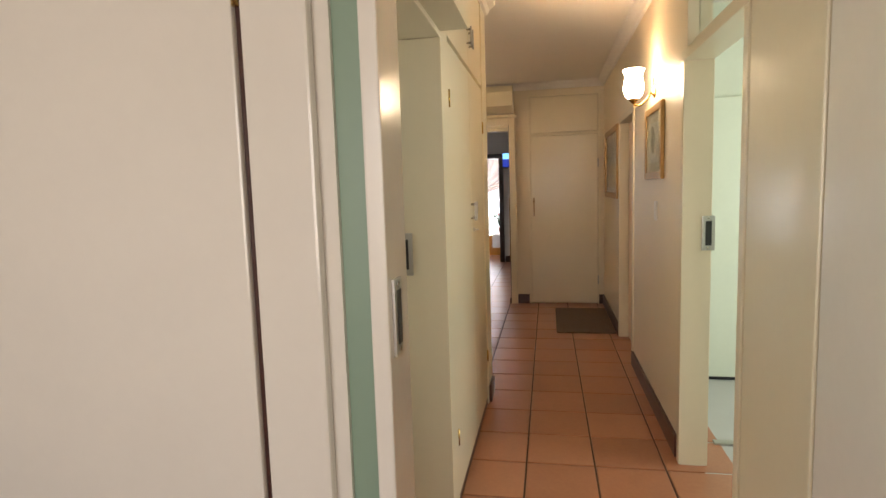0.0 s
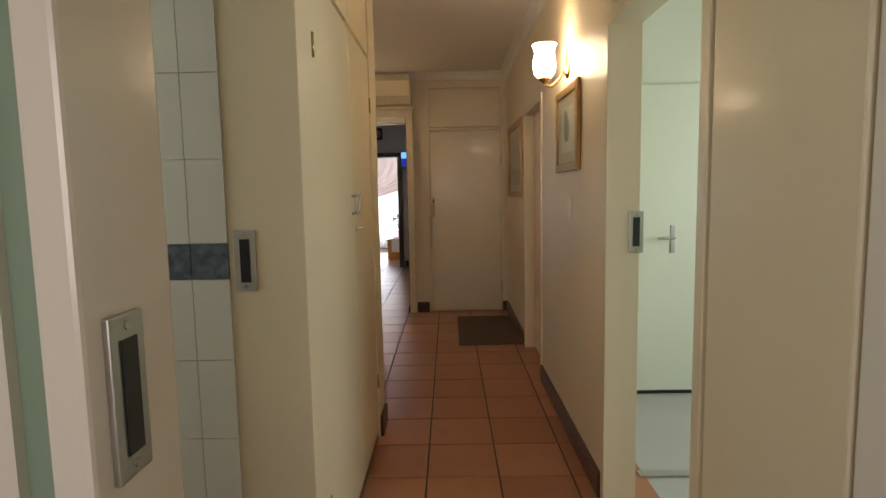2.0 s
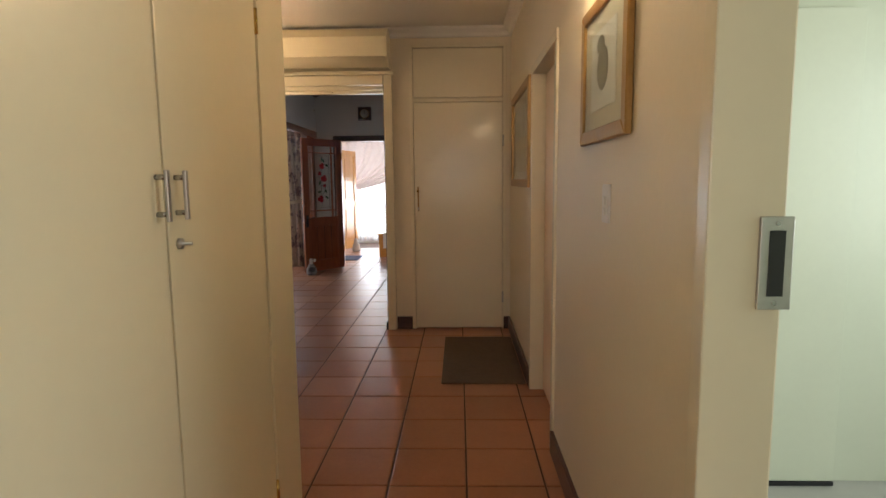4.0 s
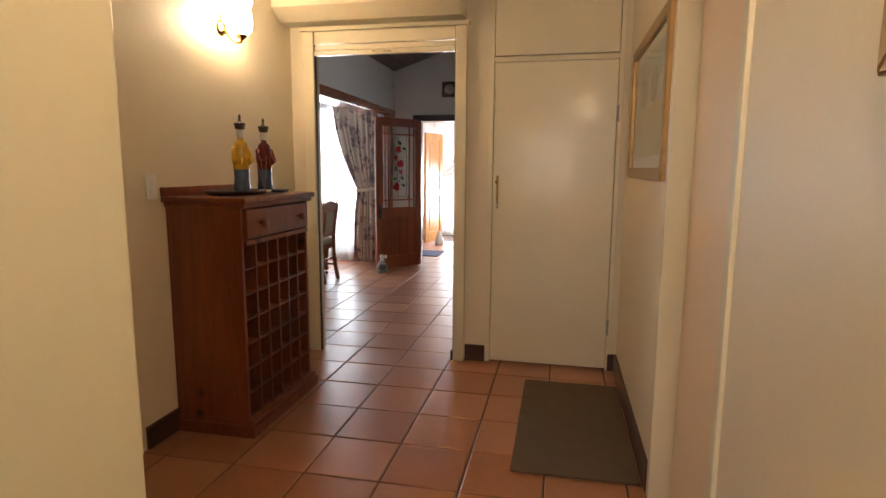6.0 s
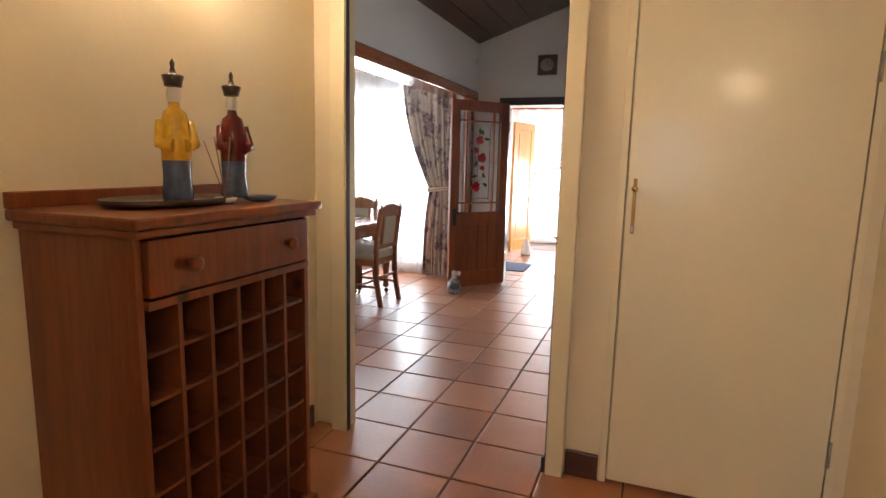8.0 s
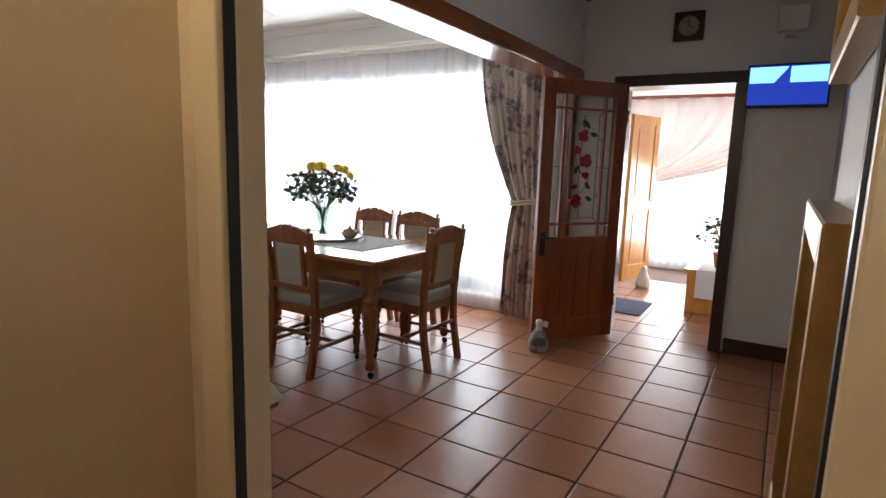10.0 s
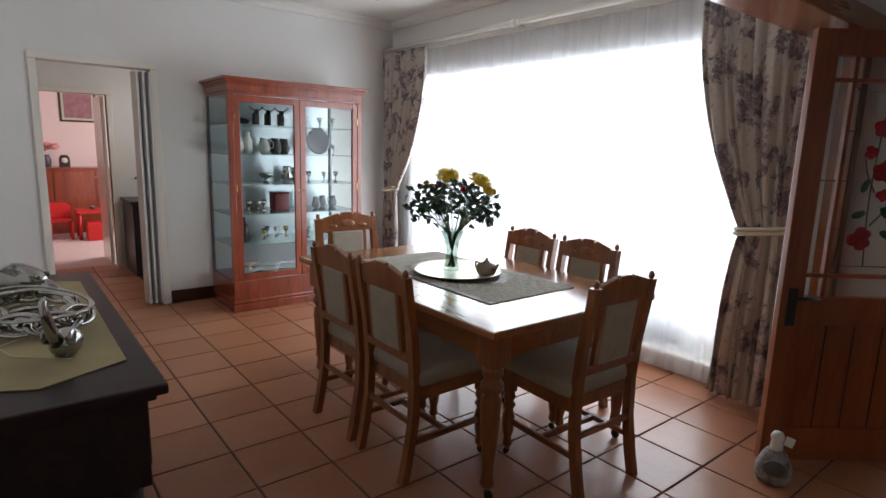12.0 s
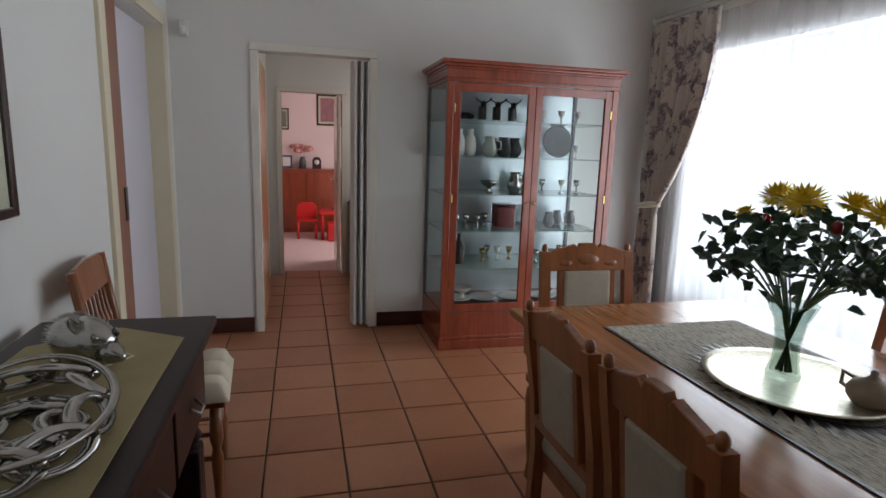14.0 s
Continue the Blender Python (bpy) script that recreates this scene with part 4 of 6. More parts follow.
part("handle_plate", box(.405, .435, -.046, -.04, .95, 1.13, .003), "steel", bd)
# black strip painting the shaded gap under the leaf, no real sill
part("threshold", box(0, .8, -.045, 0, 0, .018), "black", bd)
solo("floor_strip", box(.85, 1.35, 2.95, 3.0, -.002, .012, .003), "steel", "steel threshold strip on the bedroom floor", "threshold strip")


ORIGIN = WORLD
# ---------- dining room ----------
def dining_table():
    x0, x1, y0, y1, top = -4.25, -2.5, 8.1, 9.2, .78
    root = thing("dining_table", pose(0, 0, 0), "varnished oak dining table with turned legs on castors", "table")
    part("tabletop", box(x0, x1, y0, y1, top - .032, top, .008), "oak_x", root)
    for a, b, c, d in ((x0 + .12, x1 - .12, y0 + .07, y0 + .095), (x0 + .12, x1 - .12, y1 - .095, y1 - .07), (x0 + .07, x0 + .095, y0 + .12, y1 - .12), (x1 - .095, x1 - .07, y0 + .12, y1 - .12)):
        part("apron", box(a, b, c, d, top - .15, top - .032, .003), "oak_x", root)
    prof = [(.022, .055), (.034, .075), (.028, .1), (.024, .14), (.04, .30), (.046, .42), (.042, .46), (.03, .475), (.05, .50), (.05, .52), (.032, .54), (.044, .565), (.044, .585), (.034, .60)]
    for x in (x0 + .1, x1 - .1):
        for y in (y0 + .1, y1 - .1):
            leg = part("leg", lathe(prof, 18, bm=box(-.05, .05, -.05, .05, .60, top - .033, .005)), "oak", root, "", pose(x, y, 0))
            part("castor", lathe([(.018, -.009), (.022, -.007), (.022, .007), (.018, .009)], 14, m=pose(.008, 0, .0225, 90, 0, 0)), "black", leg, "small dark castor wheel")
    return root


dining_table()
TT = .781


def carved_rail(w, h0, rise, crest):
    """The outline of a scalloped top rail, symmetric."""
    half = [(0, h0 + rise), (.035, h0 + rise - .002), (.045, h0 + rise - .022), (.06, h0 + rise - .006), (.10, h0 + rise - .018), (w / 2 - .07, h0 + crest + .008), (w / 2 - .05, h0 + crest - .012), (w / 2 - .03, h0 + crest)]
    return [(-u, v) for u, v in half[::-1]] + half[1:] + [(w / 2 - .03, h0), (-w / 2 + .03, h0)]


def dining_chair():
    """Faces local +y; origin on the floor under the middle of the seat."""
    root = thing("dining_chair", pose(0, 0, 0), "carved oak dining chair with beige upholstered seat and back", "chair", "chairs round the table")
    w, zs = .40, .44
    sb = box(-.225, .225, -.2, .23, zs, zs + .075, .03)
    for v in sb.verts:
        if v.co.z > zs + .05:
            v.co.z += .02 * max(0, 1 - (v.co.x / .2) ** 2) * max(0, 1 - (v.co.y / .2) ** 2)
    for f_ in sb.faces:
        f_.smooth = True
    part("seat", sb, "seat", root, "beige upholstered seat")
    part("seat_frame", box(-.215, .215, -.195, .22, zs - .055, zs + .005, .005), "oak", root)
    # rear legs run up into the stiles, raked back
    for s in (-1, 1):
        path = [(-.26, 0), (-.235, .12), (-.21, .28), (-.205, .46), (-.22, .65), (-.25, .84), (-.262, .93)]
        b = bmesh.new()
        rings = []
        for y, z in path:
            t_ = .019
            rings.append([b.verts.new((s * .185 + dx * t_, y + dy * t_, z)) for dx, dy in ((-1, -1), (1, -1), (1, 1), (-1, 1))])
        for a, c in zip(rings, rings[1:]):
            for k in range(4):
                b.faces.new((a[k], a[(k + 1) % 4], c[(k + 1) % 4], c[k]))
        b.faces.new(rings[0][::-1])
        b.faces.new(rings[-1])
        blob(.014, .014, .02, (s * .185, -.264, .945), bm=b, seg=8)
        part("rear_leg", b, "oak", root)
        part("front_leg", lathe([(.016, .045), (.024, .06), (.018, .09), (.027, .13), (.03, .2), (.02, .24), (.032, .26), (.02, .28), (.03, .30), (.026, .33)], 14, bm=box(-.025, .025, -.025, .025, .33, zs - .05, .003)), "oak", root, "", pose(s * .185, .19, 0))
        part("castor", lathe([(.014, -.007), (.018, -.005), (.018, .005), (.014, .007)], 12, m=pose(s * .185, .195, .019, 90, 0, 0)), "black", root)
        part("castor_fork", lathe([(.012, .03), (.012, .05)], 10, m=pose(s * .185, .19, 0)), "brass", root)
        part("side_stretcher", box(s * .185 - .011, s * .185 + .011, -.225, .18, .17, .195, .003), "oak", root)
        part("back_stile", box(-.012, .012, -.012, .012, .0, .28, .003), "oak", root, "", pose(s * .115, -.222, .57, 6, 0, 0))
    part("stretcher", box(-.178, .178, -.03, -.008, .17, .195, .003), "oak", root)
    part("stretcher", box(-.17, .17, -.225, -.205, .26, .285, .003), "oak", root)
    tilt = pose(0, -.235, 0, 8, 0, 0)
    part("top_rail", slab(carved_rail(.44, .0, .125, .085), -.013, .013, "y", .003), "oak", root, "carved scalloped top rail", pose(0, -.247, .845, 7, 0, 0))
    part("carving", blob(.05, .008, .025, (0, .012, .05), bm=blob(.03, .007, .014, (-.1, .012, .035), bm=blob(.03, .007, .014, (.1, .012, .035)))), "oak", root, "carved leaf relief", pose(0, -.247, .845, 7, 0, 0))
    part("lower_rail", box(-.175, .175, -.012, .012, 0, .04, .003), "oak", root, "", pose(0, -.218, .545, 6, 0, 0))
    part("back_panel", box(-.105, .105, -.016, .02, .0, .265, .014), "seat", root, "beige upholstered back panel", pose(0, -.224, .583, 6, 0, 0))
    return root


CH = dining_chair()
CH.matrix_basis = pose(-3.08, 8.23, 0, 0, 0, 0)
for x, y, r in ((-3.55, 8.23, 1), (-2.61, 8.70, 88), (-3.03, 9.09, 180), (-3.49, 9.10, 179)):
    copy_thing(CH, pose(x, y, 0, 0, 0, r))
head = copy_thing(CH, pose(-4.22, 8.55, 0, 0, 0, -92) @ Matrix.Diagonal((1.12, 1, 1.04, 1)))
head["label"] = "wider carved oak chair with an ornate crest rail"


# table runner with uneven dark ends, tray, vase, teapot
def table_runner():
    root = thing("table_runner", pose(0, 0, TT), "grey and cream woven table runner with dark borders", "table runner")
    m, nt, b = shader("speckled_runner_cloth")
    v = coords(nt, (1, 7, 1))
    n1 = noise_tex(nt, v, 22, 4, .75)
    c = ramp(nt, n1, [(.36, (.035, .033, .035)), (.44, (.28, .26, .21)), (.56, (.47, .43, .35))])
    nt.links.new(c, b.inputs["Base Color"])
    b.inputs["Roughness"].default_value = .9
    part("cloth", box(-3.95, -2.80, 8.37, 8.93, 0, .003), m, root)
    for y0, y1 in ((8.357, 8.37), (8.93, 8.943)):
        part("border", box(-3.95, -2.80, y0, y1, 0, .0035), "black", root, "dark woven edge")
    bm = bmesh.new()
    rng = random.Random(4)
    for k in range(44):
        a = 2 * math.pi * k / 44
        r = .30 + rng.random() * .07
        slab([(-3.38 + .25 * math.cos(a - .07), 8.65 + .2 * math.sin(a - .07)), (-3.38 + (r + .02) * math.cos(a), 8.65 + r * .72 * math.sin(a)), (-3.38 + .25 * math.cos(a + .07), 8.65 + .2 * math.sin(a + .07))], .003, .0042, "z", bm=bm)
    part("motif", bm, "black", root, "dark feathered motif")


table_runner()
tr = thing("silver_tray", pose(-3.385, 8.65, TT + .0045), "round hammered silver tray under the vase", "tray")
part("dish", lathe([(0, 0), (.19, 0), (.225, .008), (.25, .013), (.252, .017), (.225, .0125), (.19, .005), (0, .005)], 48), surface("hammered_silver", (.60, .56, .44), .3, .25, 60, .5, 90, 1.0), tr)


def bouquet():
    root = thing("flower_vase", pose(-3.42, 8.64, TT + .0105), "clear glass vase with yellow chrysanthemums and dark leaves", "vase with flowers")
    part("vase", lathe([(.0, 0), (.045, 0), (.047, .012), (.036, .05), (.034, .10), (.045, .17), (.068, .225), (.062, .225), (.04, .17), (.029, .10), (.031, .05), (.038, .02), (0, .016)], 26), glass("vase_glass", (.72, .77, .74), .03), root, "clear glass flared vase")
    rng = random.Random(11)
    stems, leaves = bmesh.new(), []
    heads = []
    for k in range(34):
        a, r = rng.random() * 6.28, .06 + .19 * rng.random() ** .7
        z = .36 + .12 * rng.random() - r * .15
        p0 = (-.02 * math.cos(a), -.02 * math.sin(a), .02)
        p1 = (.025 * math.cos(a), .025 * math.sin(a), .2)
        p2 = (r * math.cos(a), r * math.sin(a), z)
        tube([p0, p1, tuple(.5 * (u + w) + (0 if i < 2 else .02) for i, (u, w) in enumerate(zip(p1, p2))), p2], .003, 5, bm=stems)
        heads.append((a, r, z))
    part("stems", stems, "stem", root)
    for k in range(298):
        a, r = rng.random() * 6.28, .02 + .235 * rng.random() ** .6
        z = .27 + .17 * rng.random() + (.05 if r < .15 else 0)
        L, W = .036 + .026 * rng.random(), .013 + .009 * rng.random()
        if k == 0 or k % 12 == 0:
            bm = bmesh.new()
            pts = [(0, 0, 0), (-W, L * .35, .006), (-W * 1.1, L * .6, .004), (-W * .4, L * .8, .0), (0, L, -.006), (W * .4, L * .8, 0), (W * 1.1, L * .6, .004), (W, L * .35, .006)]
            vs = [bm.verts.new(p) for p in pts]
            c = bm.verts.new((0, L * .5, -.003))
            for i in range(8):
                bm.faces.new((vs[i], vs[(i + 1) % 8], c))
            me = bpy.data.meshes.new("leaf")
            bm.to_mesh(me)
            bm.free()
            me.materials.append(M["leaf"])
        ob = new("leaf", me)
        ob.parent = root
        ob.matrix_basis = pose(r * math.cos(a), r * math.sin(a), z, rng.uniform(-70, 70), rng.uniform(-60, 60), rng.uniform(0, 360))
    for a, r, z, s in ((2.75, .19, .515, 1.35), (5.3, .07, .52, 1.4), (.2, .19, .50, 1.3), (.1, .25, .46, .8), (3.9, .15, .47, .7), (1.3, .13, .51, 1.2)):
        b = bmesh.new()
        for ring, n, ln, up in ((4, 18, .047, -.35), (0, 18, .05, .1), (1, 16, .043, .55), (2, 12, .033, 1.0), (3, 8, .022, 1.35)):
            for k in range(n):
                q = 2 * math.pi * (k + .5 * ring) / n
                d = Vector((math.cos(q) * math.cos(up), math.sin(q) * math.cos(up), math.sin(up)))
                sd = Vector((-math.sin(q), math.cos(q), 0)) * .0065
                tip = d * ln * s
                vs = [b.verts.new(v) for v in (d * .004, tip * .6 + sd, tip + Vector((0, 0, .004)), tip * .6 - sd)]
                b.faces.new(vs)
        blob(.016 * s, .016 * s, .012 * s, (0, 0, .006), bm=b, seg=8)
        part("flower", b, "petal", root, "yellow chrysanthemum head", pose(r * math.cos(a), r * math.sin(a), z, -25 * math.sin(a), 25 * math.cos(a), 0))
    for a, r, z in ((4.2, .1, .46), (1.9, .17, .45), (.9, .22, .44), (5.9, .16, .465)):
        part("bud", blob(.014, .014, .018, (0, 0, 0), seg=10), "rose", root, "small dark red bud", pose(r * math.cos(a), r * math.sin(a), z))


bouquet()
tp = thing("teapot", pose(-3.22, 8.72, TT + .011), "small stone-coloured ornament in the shape of a teapot", "teapot")
clayc = surface("stone_ware", (.36, .29, .21), .6, .2, 20, .3)
part("body", lathe([(0, 0), (.04, 0), (.055, .02), (.058, .04), (.045, .06), (.02, .07), (.008, .082), (.01, .09), (.001, .096)], 18), clayc, tp)
part("spout", tube([(.04, 0, .03), (.075, 0, .05), (.09, 0, .075)], lambda t: .013 - .007 * t, 8), clayc, tp)
part("handle", tube([(-.045, 0, .055), (-.085, 0, .06), (-.085, 0, .025), (-.05, 0, .018)], .006, 8), clayc, tp)


def display_cabinet():
    x0, x1, y0, y1 = DW + .002, -5.83, 8.21, 9.46
    root = thing("display_cabinet", pose(0, 0, 0), "tall red mahogany glazed display cabinet with glass shelves", "cabinet")
    part("plinth", box(x0, x1 + .015, y0 - .015, y1 + .015, 0, .07, .006), "mahogany", root)
    part("plinth_moulding", box(x0, x1 + .006, y0 - .006, y1 + .006, .07, .10, .01), "mahogany", root)
    part("base_panel", box(x0, x1, y0, y1, .10, .27, .004), "mahogany", root)
    for x in (x0, x1 - .045):
        for y in (y0, y1 - .045):
            if x == x0:
                part("stile", box(x, x + .025, y, y + .025, .27, 1.85, .003), "grey_metal", root)
            else:
                part("stile", box(x, x + .045, y, y + .045, .27, 1.85, .004), "mahogany", root)
    part("top_panel", box(x0, x1, y0, y1, 1.85, 1.875, .003), "mahogany", root)
    part("frieze", box(x0, x1 + .008, y0 - .008, y1 + .008, 1.875, 1.93, .004), "mahogany", root)
    prof = [(0, 1.93), (.012, 1.935), (.03, 1.955), (.05, 1.965), (.05, 1.985), (0, 1.985)]
    b = box(x0, x1 + .014, y0 - .014, y1 + .014, 1.93, 1.945, .005)
    box(x0, x1 + .03, y0 - .03, y1 + .03, 1.945, 1.962, .006, bm=b)
    box(x0, x1 + .05, y0 - .05, y1 + .05, 1.962, 1.985, .005, bm=b)
    part("cornice", b, "mahogany", root)
    part("back_mirror", box(x0, x0 + .006, y0 + .025, y1 - .025, .27, 1.85), "cabinet_back", root, "bluish pale back panel")
    for y in (y0 + .008, y1 - .013):
        part("side_pane", box(x0 + .026, x1 - .046, y, y + .005, .27, 1.85), "glass", root)
    ym = (y0 + y1) / 2
    for a, c in ((y0 + .046, ym - .002), (ym + .002, y1 - .046)):
        d = part("door", box(x1 - .03, x1 - .004, a, a + .05, .275, 1.845, .003), "mahogany", root, "glazed mahogany door")
        for q in ((c - .05, c, .275, 1.845), (a + .05, c - .05, .275, .33), (a + .05, c - .05, 1.79, 1.845)):
            part("door_rail", box(x1 - .03, x1 - .004, q[0], q[1], q[2], q[3], .003), "mahogany", d)
        part("pane", box(x1 - .02, x1 - .015, a + .05, c - .05, .33, 1.79), "glass", d)
        kx = c - .025 if a < ym - .1 else a + .025
        part("handle", lathe([(.004, 0), (.005, .015), (.011, .022), (.009, .03), (.001, .032)], 10, m=pose(x1 - .004, kx, 1.05, 0, 90, 0)), "brass", d)
        hy = a + .004 if a < ym - .1 else c - .004
        for z in (.45, 1.05, 1.65):
            part("hinge", box(x1 - .006, x1 + .002, hy - .006, hy + .006, z, z + .06, .002), "brass", d)
    shelves = (.275, .57, .84, 1.10, 1.36, 1.61)
    for z in shelves[1:]:
        part("shelf", box(x0 + .02, x1 - .05, y0 + .02, y1 - .02, z - .004, z + .003), surface("green_edge_glass", (.25, .34, .32), .1, .05, 3, 0) if z == .57 else bpy.data.materials["green_edge_glass"], root, "greenish glass shelf")
    return shelves, (x0, x1, y0, y1)


SH, (cx0, cx1, cy0, cy1) = display_cabinet()


def jug(m, s, material, label):
    r = thing("jug", m @ Matrix.Diagonal((s, s, s, 1)), label, "jug")
    part("body", lathe([(0, 0), (.035, 0), (.055, .03), (.06, .06), (.045, .10), (.035, .13), (.042, .15), (.038, .15), (.03, .13), (0, .125)], 16), material, r)
    part("handle", tube([(.05, 0, .05), (.09, 0, .06), (.09, 0, .11), (.04, 0, .13)], .006, 7), material, r)
    return r


def ornament(name, m, profile, material, label, category):
    return solo(name, lathe(profile, 16), material, label, category, m)


rng = random.Random(5)
xm = (cx0 + cx1) / 2 - .02
# silver tea things on the middle shelves, pots and figures above, china below
jug(pose(xm + .05, 8.82, SH[3] + .004, 0, 0, 40), 1.0, "chrome", "polished silver jug on the glass shelf")
jug(pose(xm - .05, 8.95, SH[3] + .004, 0, 0, 120), .9, "chrome", "polished silver teapot on the glass shelf")
BOWL = [(0, 0), (.03, 0), (.012, .02), (.015, .035), (.05, .055), (.075, .085), (.07, .085), (.045, .06), (0, .045)]
GOB = [(0, 0), (.025, 0), (.006, .01), (.006, .05), (.02, .065), (.026, .10), (.022, .10), (.016, .068), (0, .062)]
BOT = [(0, 0), (.04, 0), (.042, .01), (.042, .13), (.03, .16), (.014, .18), (.013, .22), (.016, .225), (0, .226)]
PLATE = [(0, 0), (.05, 0), (.09, .012), (.11, .018), (.108, .022), (.085, .016), (0, .006)]
ornament("bowl", pose(xm + .05, 8.62, SH[3] + .004), BOWL, "chrome", "footed silver bowl on the glass shelf", "bowl")
for y, mt in ((9.05, "chrome"), (9.2, "porcelain"), (9.32, "chrome")):
    ornament("goblet", pose(xm + rng.uniform(-.1, .1), y, SH[3] + .004), GOB, mt, "small goblet on the glass shelf", "goblet")
for y in (8.36, 8.44, 8.52, 8.6):
    ornament("goblet", pose(xm + .08 + rng.uniform(-.06, .03), y, SH[2] + .004), GOB, "chrome", "small silver goblet beside others on the shelf", "goblet")
bx = thing("red_tin", pose(xm, 8.76, SH[2] + .004), "dark red square tin with a lid on the shelf", "tin")
part("tin", box(-.07, .07, -.07, .07, 0, .15, .008), surface("dark_red_tin", (.22, .03, .035), .4, .2, 15, .05), bx)
part("lid", box(-.073, .073, -.073, .073, .15, .17, .006), "robe_red", bx)
for y in (9.0, 9.12, 9.24, 9.34):
    jug(pose(xm + rng.uniform(-.1, .1), y, SH[2] + .004, 0, 0, rng.uniform(0, 360)), .75, "grey_metal", "small dark pewter jug on the shelf")
ornament("bottle", pose(xm + .06, 8.40, SH[1] + .004), BOT, "darkwood", "dark brown glass bottle on the shelf", "bottle")
for k, y in enumerate((8.6, 8.68, 8.75, 8.84, 9.0, 9.15, 9.28)):
    ornament("goblet", pose(xm + rng.uniform(-.12, .12), y, SH[1] + .004), GOB, ("brass", "chrome", "porcelain")[k % 3], "small metal ornament on a low shelf", "goblet")
for y in (8.42, 8.62, 8.86, 9.12, 9.3):
    ornament("plate", pose(xm, y, SH[0]), PLATE, "porcelain", "white china plate at the bottom of the cabinet", "plate")
ornament("bowl", pose(xm + .03, 8.45, SH[0] + .024), BOWL, "porcelain", "white china bowl on a plate", "bowl")
for y in (8.38, 8.46):
    ornament("vase", pose(xm + .05, y, SH[4] + .004), [(0, 0), (.03, 0), (.045, .05), (.04, .12), (.018, .16), (.024, .19), (0, .185)], "porcelain", "pale china vase on the upper shelf", "vase")
for y in (8.62, 8.74, 8.86):
    jug(pose(xm + rng.uniform(-.1, .05), y, SH[4] + .004, 0, 0, rng.uniform(0, 360)), .95, ("chrome", "porcelain", "grey_metal")[int(y * 50) % 3], "jug on the upper glass shelf")
solo("platter", lathe([(0, 0), (.09, 0), (.12, .01), (.125, .014), (.11, .012), (0, .005)], 26), "grey_metal", "round pewter platter standing on edge", "platter", pose(xm - .08, 9.2, SH[4] + .128, 0, 80, 0))
for y in (9.02, 9.33):
    ornament("goblet", pose(xm, y, SH[4] + .004), GOB, "porcelain", "small china cup on the upper shelf", "cup")
for y in (8.55, 8.66, 8.78):
    f_ = bmesh.new()
    box(-.03, .03, -.025, .025, 0, .11, .012, bm=f_)
    blob(.03, .022, .022, (.025, 0, .12), bm=f_, seg=8)
    tube([(.03, .02, .13), (.02, .05, .15), (.025, .06, .165)], .005, 6, bm=f_)
    tube([(.03, -.02, .13), (.02, -.05, .15), (.025, -.06, .165)], .005, 6, bm=f_)
    solo("animal_ornament", f_, "black", "dark carved animal ornament on the top shelf", "ornament", pose(xm + .02, y, SH[5] + .004))
solo("shoe_ornament", blob(.04, .075, .03, (0, 0, .03)), "black", "dark carved shoe-shaped ornament on the top shelf", "ornament", pose(xm + .02, 8.42, SH[5] + .004))
for y in (8.95, 9.05, 9.16, 9.3):
    ornament("goblet", pose(xm + rng.uniform(-.05, .05), y, SH[5] + .004), GOB, "porcelain", "small pale ornament on the top shelf", "ornament")


# ---------- curtains ----------
def curtain(name, xs_top, xs_tie, xs_low, z_top, z_tie, y, material, label, pleats=9, amp=.035, low=.02, tie=True):
    root = thing(name, pose(0, 0, 0), label, "curtain")
    bm, nu, nv = bmesh.new(), pleats * 8, 44
    grid = []
    for j in range(nv + 1):
        z = z_top + (low - z_top) * j / nv
        if z > z_tie:
            t = (z_top - z) / (z_top - z_tie)
            e = t ** 2.2
            a, b = (xs_top[0] + (xs_tie[0] - xs_top[0]) * e, xs_top[1] + (xs_tie[1] - xs_top[1]) * e)
        else:
            t = (z_tie - z) / (z_tie - low)
            e = 1 - (1 - t) ** 2.5
            a, b = (xs_tie[0] + (xs_low[0] - xs_tie[0]) * e, xs_tie[1] + (xs_low[1] - xs_tie[1]) * e)
        squeeze = 1 - .45 * math.exp(-((z - z_tie) / .12) ** 2)
        row = []
        for i in range(nu + 1):
            u = i / nu
            w = 2 * math.pi * pleats * u + .5 * math.sin(3 * z + 5 * u)
            d = amp * squeeze * (math.sin(w) + .35 * math.sin(2.3 * w + 1.7 * z))
            row.append(bm.verts.new((a + (b - a) * u + .012 * math.sin(w * .5 + 2 * z), y + d, z)))
        grid.append(row)
    for r0, r1 in zip(grid, grid[1:]):
        for i in range(nu):
            f_ = bm.faces.new((r0[i], r0[i + 1], r1[i + 1], r1[i]))
            f_.smooth = True
    c = part("drape", bm, material, root)
    if material == "floral":
        md = c.modifiers.new("thickness", "SOLIDIFY")
        md.thickness = .003
    if tie:
        xm_, hw = (xs_tie[0] + xs_tie[1]) / 2, (xs_tie[1] - xs_tie[0]) / 2 + .012
        ring = [(xm_ + hw * math.cos(q), y + .065 * math.sin(q), z_tie + .02 * math.cos(q)) for q in [2 * math.pi * k / 24 for k in range(25)]]
        part("tieback", tube(ring, .013, 8, bm=tube([(p[0], p[1], p[2] + .026) for p in ring], .012, 8)), "cushion", root, "cream rope tieback")
    return root


CY = 10.06
curtain("curtain", (-6.40, -5.60), (-6.33, -6.13), (-6.36, -6.08), 2.43, .99, CY, "floral", "floral patterned lined curtain tied back with a rope", 8, .03)
curtain("curtain", (-2.86, -2.16), (-2.52, -2.24), (-2.60, -2.20), 2.43, 1.04, CY, "floral", "floral patterned curtain tied back beside the post", 8, .03)
